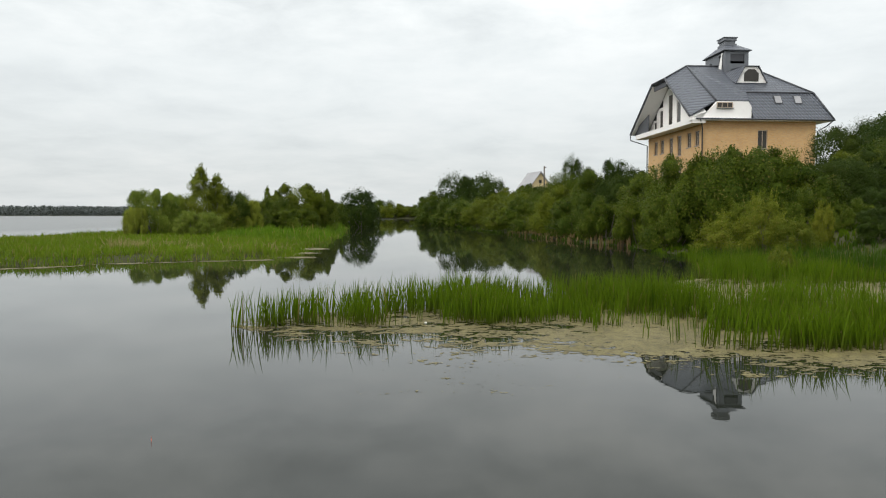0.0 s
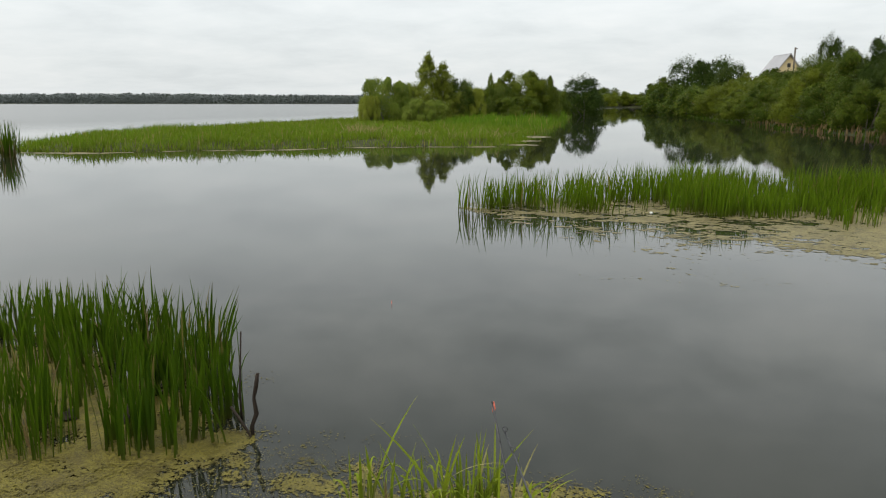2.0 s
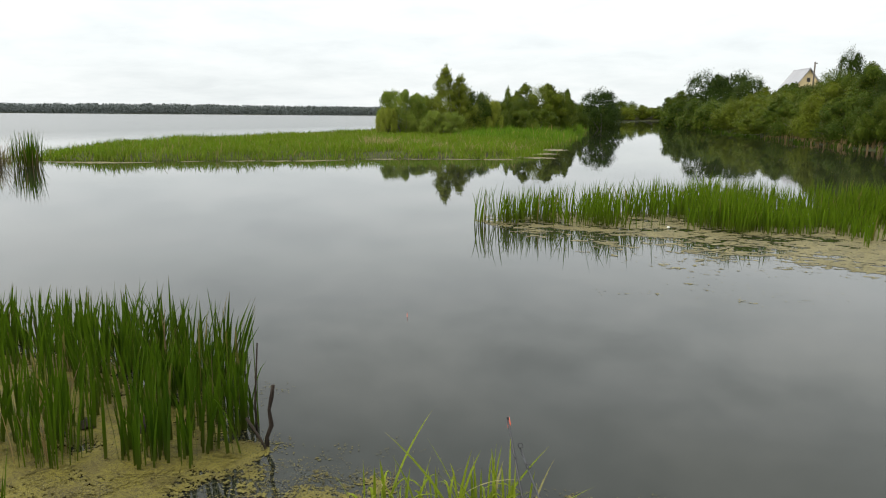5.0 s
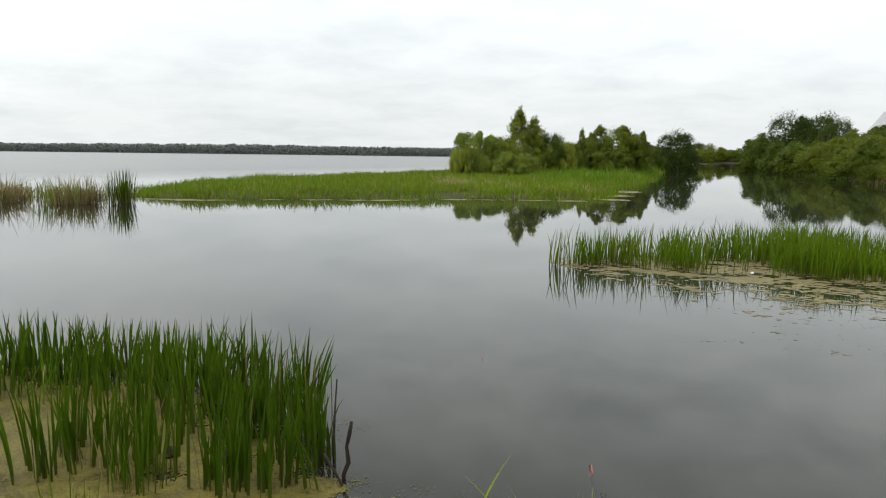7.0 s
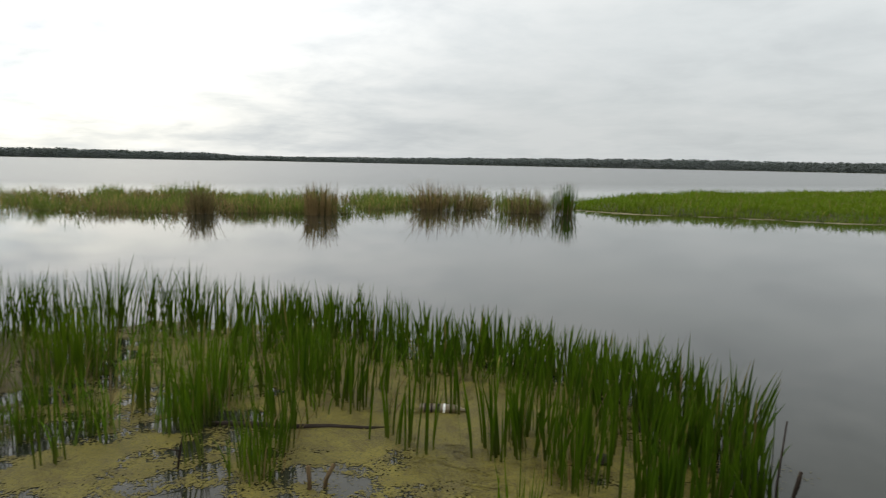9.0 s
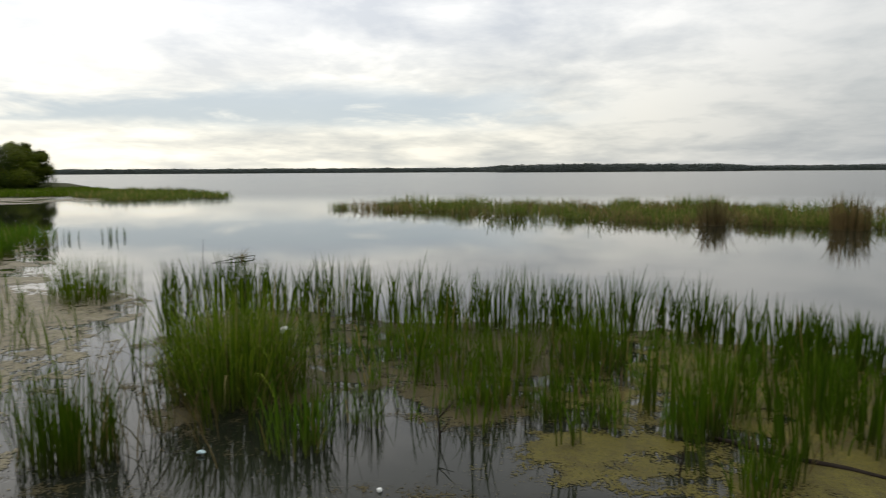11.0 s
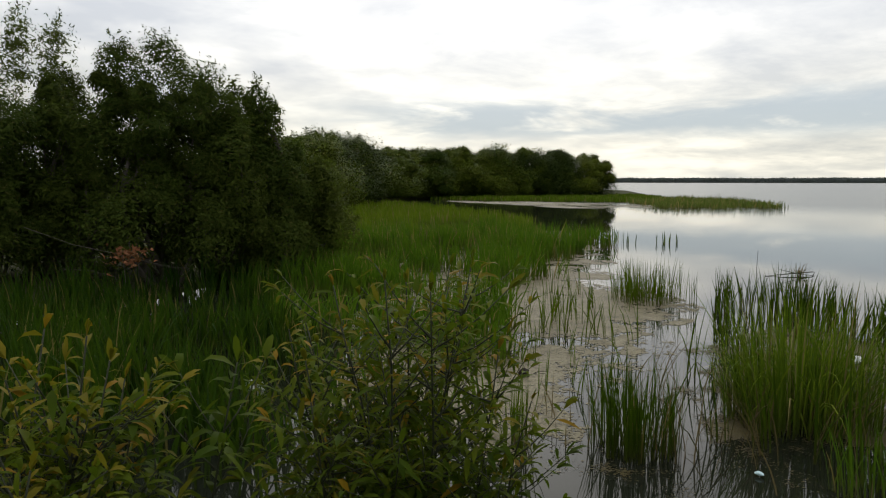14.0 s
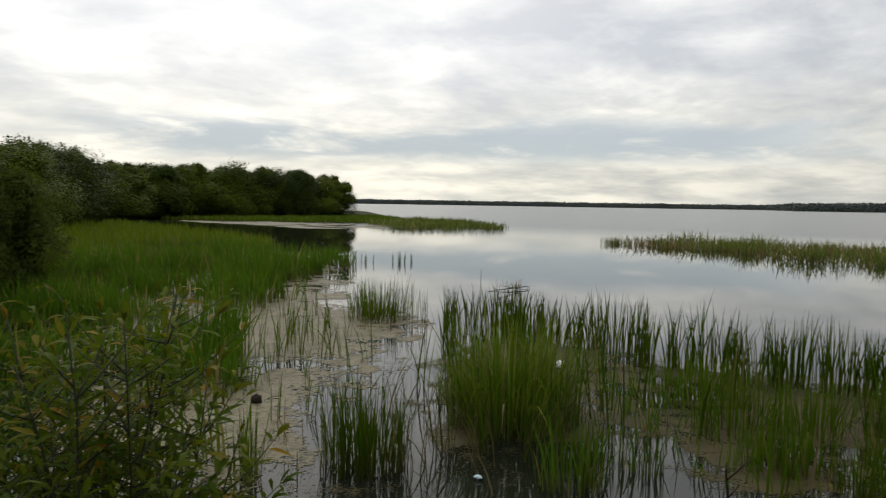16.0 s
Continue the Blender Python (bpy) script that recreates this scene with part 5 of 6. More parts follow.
def window(parent, axis, at0, o, mat, bars=1):
    """A frame with a pane, set back in its opening. Towards the outside is the smaller coordinate."""
    a0, a1, z0, z1 = o
    holder = new("window")
    holder.parent = parent
    f = bmesh.new()
    w = 0.07

    def put(s, e, lo, hi, d0, d1, target):
        if axis == "x":
            box(target, s, e, at0 + d0, at0 + d1, lo, hi)
        else:
            box(target, at0 + d0, at0 + d1, s, e, lo, hi)
    put(a0, a0 + w, z0, z1, 0.10, 0.18, f)
    put(a1 - w, a1, z0, z1, 0.10, 0.18, f)
    put(a0 + w, a1 - w, z0, z0 + w, 0.10, 0.18, f)
    put(a0 + w, a1 - w, z1 - w, z1, 0.10, 0.18, f)
    for i in range(bars):
        x = a0 + (a1 - a0) * (i + 1) / (bars + 1)
        put(x - 0.025, x + 0.025, z0 + w, z1 - w, 0.10, 0.17, f)
    part("window_frame", f, mat, holder)
    g = bmesh.new()
    put(a0 + w * 0.5, a1 - w * 0.5, z0 + w * 0.5, z1 - w * 0.5, 0.135, 0.145, g)
    part("pane", g, M_GLASS, holder)
    s = bmesh.new()
    put(a0 - 0.06, a1 + 0.06, z0 - 0.06, z0, -0.05, 0.10, s)
    part("sill", s, M_ZINC, holder)
    return holder


def pipe(parent, pts, rad=0.06, name="downpipe", mat=None):
    v, t = tube_arrays(pts, [rad] * len(pts), 8)
    return place(name, mesh_from(name, v, t, smooth=True), mat or M_DARK, parent)


def big_house():
    house = new("house")
    tagged(house, "large yellow-brick house with dark grey tiled roof and white gable", "house")
    house.matrix_world = pose(18.2, 72.05, 0, 0, 0, 9.6)
    U, V, Z0, E = 11.3, 14.6, 1.6, 10.75
    front = [(5.5, 6.5, 8.1, 9.9), (1.9, 2.9, 4.7, 6.6), (5.5, 6.5, 4.7, 6.6), (8.9, 9.9, 4.7, 6.6)]
    side = []
    for v, tall in ((1.3, 0), (3.2, 0), (5.67, 1), (7.86, 1), (10.4, 0), (12.3, 0)):
        side.append((v - 0.56, v + 0.56, 7.85 if tall else 8.45, 9.95))
        side.append((v - 0.56, v + 0.56, 5.2, 6.9))
    bm = bmesh.new()
    wall_with_openings(bm, "x", 0.0, 0.4, 0.0, U, Z0, E, front)
    part("wall", bm, M_BRICK, house)
    bm = bmesh.new()
    wall_with_openings(bm, "y", 0.0, 0.4, 0.4, V, Z0, E, side)
    part("wall", bm, M_BRICK, house)
    bm = bmesh.new()
    box(bm, 0.4, U, V - 0.4, V, Z0, E)
    part("wall", bm, M_BRICK, house)
    bm = bmesh.new()
    box(bm, U - 0.4, U, 0.4, V - 0.4, Z0, E)
    part("wall", bm, M_BRICK, house)
    bm = bmesh.new()
    box(bm, 0.4, U - 0.4, 0.4, V - 0.4, E - 0.3, E - 0.05)
    part("attic_floor", bm, M_WHITE, house)
    for o in front:
        window(house, "x", 0.0, o, M_PINK_FRAME)
    for o in side:
        window(house, "y", 0.0, o, M_PINK_FRAME)
    # belt course, frieze and its dentils
    for z, h, out in ((7.25, 0.14, 0.06), (10.15, 0.08, 0.05)):
        bm = bmesh.new()
        box(bm, -out, U + out, -out, -0.002, z, z + h)
        box(bm, -out, -0.002, 0.0, V, z, z + h)
        part("belt_course", bm, M_BRICK, house)
    bm = bmesh.new()
    for i in range(45):
        box(bm, 0.05 + i * 0.25, 0.17 + i * 0.25, -0.07, -0.003, 10.34, 10.52)
    for i in range(56):
        box(bm, -0.07, -0.003, 0.1 + i * 0.25, 0.22 + i * 0.25, 10.34, 10.52)
    part("dentil_frieze", bm, M_BRICK, house, "row of small brick dentils")["kind"] = "stuff"
    # cornice board and gutters
    bm = bmesh.new()
    box(bm, -1.45, 12.6, -0.75, 0.0, 10.72, 10.80)
    box(bm, U, 12.6, 0.0, 15.3, 10.72, 10.80)
    part("soffit", bm, M_WHITE, house)
    bm = bmesh.new()
    box(bm, -1.3, -0.02, -0.7, 15.3, 10.45, 10.95)
    part("gable_cornice", bm, M_WHITE, house, "deep white cornice under the gable")
    pipe(house, [(-1.0, -0.82, 10.86), (5, -0.82, 10.84), (12.75, -0.82, 10.80)], 0.07, "gutter")
    pipe(house, [(-0.6, -0.8, 10.8), (-0.3, -0.5, 10.4), (-0.09, -0.14, 9.9), (-0.09, -0.14, 2.0)], 0.06)
    pipe(house, [(12.6, -0.8, 10.8), (12.2, -0.4, 10.3), (11.42, -0.12, 9.8), (11.42, -0.12, 2.0)], 0.06)
    pipe(house, [(-1.5, 16.6, 11.1), (-1.5, 16.5, 10.5), (-0.8, 15.6, 10.1), (-0.1, 14.75, 9.7), (-0.1, 14.75, 2.0)], 0.06)
    # roof planes
    e, mid = -0.75, 7.7
    ridge_l, ridge_r = (1.5, mid, 17.5), (8.3, mid, 17.5)
    far = 2 * mid
    planes = [
        [(-1.55, -0.5, 11.15), (1.35, 0.2, 12.75), ridge_l, (-1.55, 5.9, 15.8)],
        [(1.35, 0.2, 12.75), (4.45, -0.05, 12.7), (4.75, 1.0, 13.65), (11.6, 1.0, 13.65), ridge_r, ridge_l],
        [(4.75, e, 10.85), (12.7, e, 10.85), (11.6, 1.0, 13.65), (4.75, 1.0, 13.65)],
        [(12.7, e, 10.85), (12.7, far - e, 10.85), (11.6, far - 1.0, 13.65), (11.6, 1.0, 13.65)],
        [(11.6, 1.0, 13.65), (11.6, far - 1.0, 13.65), ridge_r],
        [(-1.55, 5.9, 15.8), ridge_l, (-1.55, far - 5.9, 15.8)],
        [(-1.55, far + 1.1, 11.15), (-1.55, far - 5.9, 15.8), ridge_l, (1.35, far - 0.2, 12.75)],
        [(1.35, far - 0.2, 12.75), ridge_l, ridge_r, (11.6, far - 1.0, 13.65)],
        [(1.35, far - 0.2, 12.75), (11.6, far - 1.0, 13.65), (12.7, far - e, 10.85), (-1.55, far + 1.1, 11.15)],
    ]
    for c in planes:
        bm = bmesh.new()
        slab(bm, c, 0.14)
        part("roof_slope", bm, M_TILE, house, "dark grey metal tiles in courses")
    # ridge and hip caps
    for a, b in ((ridge_l, ridge_r), (ridge_r, (11.6, 1.0, 13.65)), ((11.6, 1.0, 13.65), (12.7, e, 10.85)), (ridge_l, (1.35, 0.2, 12.75)), (ridge_l, (-1.55, 5.9, 15.8)),
                 ((-1.55, 5.9, 15.8), (-1.55, -0.5, 11.15)), ((-1.55, far - 5.9, 15.8), (-1.55, far + 1.1, 11.15)), ((-1.55, 5.9, 15.8), (-1.55, far - 5.9, 15.8)), ((4.75, 1.0, 13.65), (11.6, 1.0, 13.65))):
        pipe(house, [np.array(a) + (0, 0, 0.03), (np.array(a) + b) / 2 + (0, 0, 0.03), np.array(b) + (0, 0, 0.03)], 0.09, "ridge_cap", M_DARK)
    # gable, set back under the overhang, with tall pointed windows
    bm = bmesh.new()
    edge = lambda v: 11.0 + max(0.0, min(v + 0.4, far + 0.4 - v)) * 0.70
    cut = lambda v: min(edge(v), 15.6)
    for a, b in [(0.0, 6.0), (7.2, 8.2), (9.5, 10.9), (12.0, 12.8), (13.7, 15.0)]:
        slab_v = [(0.25, a, 10.9), (0.25, b, 10.9), (0.25, b, cut(b)), (0.25, (a + b) / 2, cut((a + b) / 2)), (0.25, a, cut(a))]
        f = [bm.verts.new(p) for p in slab_v]
        g = [bm.verts.new((p[0] + 0.2, p[1], p[2])) for p in slab_v]
        bm.faces.new(f)
        bm.faces.new(g[::-1])
        for i in range(5):
            bm.faces.new((f[i], g[i], g[(i + 1) % 5], f[(i + 1) % 5]))
    for a, b, lo, hi in [(6.0, 7.2, 14.4, 15.4), (8.2, 9.5, 14.7, 15.35), (10.9, 12.0, 13.35, 13.6), (12.8, 13.7, 12.25, 12.4)]:
        box(bm, 0.25, 0.45, a, b, lo, hi)
        box(bm, 0.25, 0.45, a, b, 10.9, 11.25)
    bmesh.ops.recalc_face_normals(bm, faces=bm.faces)
    part("gable_wall", bm, M_WHITE, house, "white boarded gable")
    for a, b, hi in [(6.0, 7.2, 14.4), (8.2, 9.5, 14.7), (10.9, 12.0, 13.35), (12.8, 13.7, 12.25)]:
        window(house, "y", 0.22, (a, b, 11.25, hi), M_WHITE, 0)
    bm = bmesh.new()
    slab(bm, [(-1.15, 11.6, 10.97), (-1.15, 16.2, 10.97), (-1.1, 15.3, 11.9), (-1.1, 11.6, 12.9)], 0.08)
    part("gable_screen", bm, M_DARK, house, "dark boarding in the gable's corner")
    bm = bmesh.new()
    box(bm, -1.35, -1.2, 5.9, 9.5, 15.05, 15.5, 0.02)
    part("tie_beam", bm, M_DARK, house, "dark beam across the top of the gable")
    # inner white soffits of the gable overhang
    bm = bmesh.new()
    slab(bm, [(-1.5, -0.35, 11.05), (0.3, -0.1, 11.6), (0.3, 5.9, 15.6), (-1.5, 5.9, 15.6)], 0.05)
    slab(bm, [(-1.5, far + 0.9, 11.05), (0.3, far, 11.6), (0.3, far - 5.9, 15.6), (-1.5, far - 5.9, 15.6)], 0.05)
    part("gable_soffit", bm, M_WHITE, house)
    # white front dormer with its long window
    bm = bmesh.new()
    f = [(-0.25, 10.86), (4.72, 10.86), (4.72, 12.1), (4.4, 12.6), (1.35, 12.6), (0.6, 11.8)]
    fr = [bm.verts.new((u, -0.2, z)) for u, z in f]
    bk = [bm.verts.new((u, 0.2, z)) for u, z in f]
    bm.faces.new(fr)
    bm.faces.new(bk[::-1])
    for i in range(6):
        bm.faces.new((fr[i], bk[i], bk[(i + 1) % 6], fr[(i + 1) % 6]))
    bmesh.ops.recalc_face_normals(bm, faces=bm.faces)
    part("dormer_front", bm, M_WHITE, house, "white wall of the front dormer")
    window(house, "x", -0.36, (1.25, 2.85, 11.95, 12.5), M_PINK_FRAME, 2)
    # small dormer, window with a trapezoid front
    bm = bmesh.new()
    f = [(4.75, 15.0), (7.95, 15.0), (7.05, 16.6), (5.65, 16.6)]
    fr = [bm.verts.new((u, 3.2, z)) for u, z in f]
    bk = [bm.verts.new((u, 5.6, z)) for u, z in f]
    bm.faces.new(fr)
    bm.faces.new(bk[::-1])
    for i in range(4):
        bm.faces.new((fr[i], bk[i], bk[(i + 1) % 4], fr[(i + 1) % 4]))
    bmesh.ops.recalc_face_normals(bm, faces=bm.faces)
    dormer = part("dormer", bm, M_WHITE, house, "small white roof dormer")
    bm = bmesh.new()
    for c in ([(8.02, 3.0, 14.95), (8.02, 6.6, 16.5), (7.1, 6.9, 16.8), (7.1, 3.0, 16.67)], [(4.68, 3.0, 14.95), (4.68, 6.6, 16.5), (5.6, 6.9, 16.8), (5.6, 3.0, 16.67)],
              [(5.6, 3.0, 16.69), (7.1, 3.0, 16.69), (7.1, 7.0, 17.0), (5.6, 7.0, 17.0)]):
        slab(bm, c, 0.06)
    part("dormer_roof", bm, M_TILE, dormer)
    bm = bmesh.new()
    f = [(5.6, 15.15), (7.1, 15.15), (7.1, 15.95), (6.7, 16.35), (6.0, 16.35), (5.6, 15.95)]
    fr = [bm.verts.new((u, 3.15, z)) for u, z in f]
    bk = [bm.verts.new((u, 3.22, z)) for u, z in f]
    bm.faces.new(fr)
    for i in range(6):
        bm.faces.new((fr[i], bk[i], bk[(i + 1) % 6], fr[(i + 1) % 6]))
    bmesh.ops.recalc_face_normals(bm, faces=bm.faces)
    part("dormer_pane", bm, M_GLASS, dormer)
    # two skylights on the steep slope
    for u in (7.3, 9.3):
        v0, z0 = -0.75 + 0.625 * 1.65 - 0.06, 10.85 + 1.65
        bm = bmesh.new()
        slab(bm, [(u, v0, z0), (u + 0.8, v0, z0), (u + 0.8, v0 + 0.53, z0 + 0.85), (u, v0 + 0.53, z0 + 0.85)], 0.12)
        sk = part("skylight", bm, M_DARK, house, "roof window in a dark frame")
        bm = bmesh.new()
        slab(bm, [(u + 0.08, v0 + 0.03, z0 + 0.09), (u + 0.72, v0 + 0.03, z0 + 0.09), (u + 0.72, v0 + 0.4, z0 + 0.79), (u + 0.08, v0 + 0.4, z0 + 0.79)], 0.02)
        # matt roof grey on the pane stands in for the reflected sky
        part("pane", bm, M_OLD_ROOF, sk, "pane with the sky's reflection painted in pale grey")
    # roof turret with its flared cap and louvred stack
    bm = bmesh.new()
    wall_with_openings(bm, "x", 6.0, 0.12, 5.8, 8.3, 16.3, 19.45, [(6.35, 7.85, 18.0, 19.0)])
    wall_with_openings(bm, "y", 5.8, 0.12, 6.12, 10.8, 16.3, 19.45, [(6.6, 7.5, 17.6, 19.0), (9.2, 10.0, 17.6, 18.6)])
    box(bm, 8.18, 8.3, 6.12, 10.8, 16.3, 19.45)
    box(bm, 5.92, 8.18, 10.68, 10.8, 16.3, 19.45)
    turret = part("turret", bm, M_ZINC, house, "dark grey sheet-metal roof turret")
    turret.location = (-0.85, 0.0, -0.5)
    bm = bmesh.new()
    box(bm, 6.4, 7.8, 6.05, 6.1, 18.25, 19.15)
    part("louvre_panel", bm, M_DARK, turret)
    bm = bmesh.new()
    c0 = [(5.55, 5.7, 19.35), (8.55, 5.7, 19.35), (8.55, 11.1, 19.35), (5.55, 11.1, 19.35)]
    c1 = [(6.35, 7.2, 20.15), (7.75, 7.2, 20.15), (7.75, 9.4, 20.15), (6.35, 9.4, 20.15)]
    for i in range(4):
        j = (i + 1) % 4
        slab(bm, [c0[i], c0[j], c1[j], c1[i]], 0.08)
    slab(bm, c1, 0.06)
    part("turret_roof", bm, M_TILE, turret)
    bm = bmesh.new()
    for k in range(3):
        g = 0.12 * (k % 2)
        box(bm, 6.35 + g, 7.75 - g, 7.5 + g, 9.1 - g, 20.1 + k * 0.3, 20.4 + k * 0.3, 0.02)
    box(bm, 6.27, 7.83, 7.42, 9.18, 21.0, 21.1, 0.02)
    part("vent_stack", bm, M_ZINC, turret, "louvred grey vent stack")
    bm = bmesh.new()
    slab(bm, [(5.72, 6.7, 17.3), (5.6, 7.3, 17.4), (5.74, 6.7, 19.3), (5.75, 6.6, 19.2)], 0.02)
    part("torn_sheet", bm, M_PLASTIC, turret, "torn white sheet hanging from the opening")
    return house


big_house()


def cottage():
    c = new("cottage")
    tagged(c, "small cream gabled cottage with a weathered grey roof", "house")
    c.matrix_world = pose(5.4, 141, 4.7, 0, 0, 20)
    w, l, e, r = 2.0, 6.2, 2.5, 5.2
    bm = bmesh.new()
    f = [(-w, 0, -2.8), (w, 0, -2.8), (w, 0, e), (0, 0, r), (-w, 0, e)]
    a = [bm.verts.new(p) for p in f]
    b = [bm.verts.new((p[0], l, p[2])) for p in f]
    bm.faces.new(a)
    bm.faces.new(b[::-1])
    for i in range(5):
        bm.faces.new((a[i], b[i], b[(i + 1) % 5], a[(i + 1) % 5]))
    bmesh.ops.recalc_face_normals(bm, faces=bm.faces)
    part("wall", bm, M_CREAM, c)
    for s in (-1, 1):
        bm = bmesh.new()
        slab(bm, [(0, -0.5, r + 0.15), (0, l + 0.5, r + 0.15), (s * (w + 0.5), l + 0.5, e - 0.45), (s * (w + 0.5), -0.5, e - 0.45)], 0.12)
        part("roof_slope", bm, M_OLD_ROOF, c)
    bm = bmesh.new()
    box(bm, -0.28, 0.28, -0.06, 0.02, 3.0, 3.7)
    win = part("window", bm, M_DARK, c)
    bm = bmesh.new()
    box(bm, -0.21, 0.21, -0.075, -0.062, 3.07, 3.63)
    part("pane", bm, M_GLASS, win)


cottage()
for x, y, top, arm in ((5.9, 135, 10.6, 0.0), (7.9, 110, 9.2, 0.9)):
    pole = new("utility_pole")
    tagged(pole, "thin grey wooden utility pole above the bushes" if not arm else "thin grey pole with a short lamp arm", "pole", "utility poles")
    pole.location = (x, y, 2.0)
    pipe(pole, [(0, 0, 0), (0, 0, (top - 2) / 2), (0, 0, top - 2)], 0.13, "shaft", M_BARK)
    pipe(pole, [(-0.1, 0, top - 2.3), (0.3 + arm * 0.5, 0, top - 2.2), (0.4 + arm, 0, top - 2.2)], 0.07, "arm", M_BARK)

# ---- small things in the water and on the near bank ----


def stick(name, pts, radii, label, category="stick", mat=None, sides=7, group=""):
    v, t = tube_arrays(pts, radii, sides)
    return tagged(place(name, mesh_from(name, v, t, smooth=True), mat or M_WET_WOOD), label, category, group)


def branching(name, base, h, seed, label, twigs=3, lean=(0.0, 0.0)):
    """A broken branch with side twigs, as one mesh."""
    r = np.random.default_rng(seed)
    b = np.array(base, float)
    tip = b + np.array([lean[0], lean[1], h])
    t = np.linspace(0, 1, 7)[:, None]
    line = b + (tip - b) * t + np.sin(t * 5) * r.normal(0, 0.02, 3)
    out = [tube_arrays(line, np.linspace(0.010, 0.004, 7))]
    for _ in range(twigs):
        s = line[r.integers(2, 6)]
        d = r.normal(0, 1, 3) * (1, 1, 0.4) + (0, 0, 0.6)
        e = s + d / np.linalg.norm(d) * h * r.uniform(0.3, 0.6)
        out.append(tube_arrays(np.linspace(s, e, 4), np.linspace(0.005, 0.002, 4), 5))
    v, tri = join_arrays(out)
    return tagged(place(name, mesh_from(name, v, tri, smooth=True), M_WET_WOOD), label, "branch")


stick("stick", [(-2.37, 2.84, -0.2), (-2.38, 2.85, 0.05), (-2.355, 2.86, 0.12), (-2.375, 2.87, 0.2), (-2.36, 2.875, 0.27), (-2.35, 2.88, 0.34)], [0.011, 0.011, 0.013, 0.009, 0.012, 0.009],
      "short black knotty stick standing in the water")
stick("stick", [(-2.5, 2.92, -0.1), (-2.49, 2.9, 0.2), (-2.46, 2.9, 0.55)], [0.006, 0.006, 0.004], "thin dark twig upright by the reeds")
stick("stick", [(-2.52, 2.86, 0.13), (-2.40, 2.82, 0.05), (-2.34, 2.82, -0.04)], [0.008, 0.007, 0.006], "thin dark twig slanting into the water")
stick("log", [(-5.06, 0.6, 0.012), (-4.93, 0.86, 0.004), (-4.78, 1.05, 0.012), (-4.7, 1.32, 0.0), (-4.55, 1.55, 0.004), (-4.5, 1.8, -0.01)], [0.013, 0.024, 0.019, 0.021, 0.014, 0.009], "long dark waterlogged log lying in duckweed", "log")
stick("stick", [(-3.84, 0.93, -0.1), (-3.84, 0.93, 0.05), (-3.83, 0.92, 0.14)], [0.012, 0.012, 0.012], "brown cut stub sticking out of duckweed", mat=M_REED_DRY, group="cut stubs")
stick("stick", [(-3.84, 1.0, -0.1), (-3.83, 1.02, 0.05), (-3.82, 1.06, 0.13)], [0.012, 0.012, 0.012], "brown cut stub sticking out of duckweed", mat=M_REED_DRY, group="cut stubs")
branching("branch", (-4.65, -1.16, -0.05), 0.32, 501, "small forked dark branch in black water", 3)
branching("branch", (-4.42, 0.32, -0.05), 0.25, 502, "small forked dark branch in duckweed", 2, (0.06, 0.03))
stick("branch", [(-14.5, -7.3, 0.0), (-14.1, -7.15, 0.05), (-13.6, -7.3, 0.04), (-13.1, -7.55, 0.0)], [0.004, 0.009, 0.010, 0.004], "dead branch drifting on open water", "branch")
stick("branch", [(-13.9, -7.0, 0.0), (-13.5, -7.2, 0.07), (-13.25, -7.35, 0.14)], [0.004, 0.006, 0.003], "short dead twig drifting on open water", "branch")
clump_of(-13.75, -7.25, 0.10, 0.30, 22, 506, "torn tuft of dry reed blades drifting on the water", M_REED_DRY, 0.012, 0.9, 0.5, 0.0, group="drifting litter of reeds")
stick("stick", [(-12.9, -7.6, -0.1), (-12.9, -7.6, 0.2), (-12.88, -7.58, 0.5)], [0.005, 0.005, 0.003], "single thin stalk standing in open water")


def rod(tip, low, label, rings, size, mat, pink=False):
    """A fishing rod that leans out over the water from the near bank."""
    a, b = np.array(low, float), np.array(tip, float)
    thing = new("fishing_rod")
    tagged(thing, label, "fishing rod", "fishing rods")
    t = np.linspace(0, 1, 8)[:, None]
    line = a + (b - a) * t
    v, tri = tube_arrays(line, np.linspace(0.0065, 0.0036, 8), 8)
    place("blank", mesh_from("blank", v, tri, smooth=True), M_BLACK, thing)
    for s in rings:
        bm = bmesh.new()
        c = a + (b - a) * s
        ring = [c + (0.0, 0.0, size + 0.004) + size * np.array([math.cos(q), 0.25, math.sin(q)]) for q in np.linspace(0, 2 * np.pi, 13)]
        vv, tt = tube_arrays(ring, [0.0016] * 13, 5)
        foot = tube_arrays([c, c + (0.0, 0.0, 0.01)], [0.003, 0.002], 5)
        vv, tt = join_arrays([(vv, tt), foot])
        bm.free()
        place("line_guide", mesh_from("line_guide", vv, tt, smooth=True), mat, thing)
    if pink:
        v, tri = tube_arrays([b + (0.006, 0, -0.05), b + (0.010, 0, -0.03), b + (0.006, 0, 0.0)], [0.004, 0.008, 0.004], 7)
        place("bobber", mesh_from("bobber", v, tri, smooth=True), M_RED, thing, "small pink float hung at the tip")


rod((-1.02, 2.79, 0.44), (-0.745, 2.39, -0.04), "thin black fishing rod leaning over the water", (0.98, 0.72, 0.4), 0.004, M_BLACK, True)
rod((-0.94, 2.71, 0.36), (-0.40, 1.81, 0.22), "thin black fishing rod with dark ring line guides", (0.97, 0.83, 0.45), 0.011, M_BLACK)
flo = new("float")
tagged(flo, "small red fishing float standing on the pond", "fishing float")
flo.location = (-2.84, 5.42, 0)
flo.scale = (0.7, 0.7, 0.7)
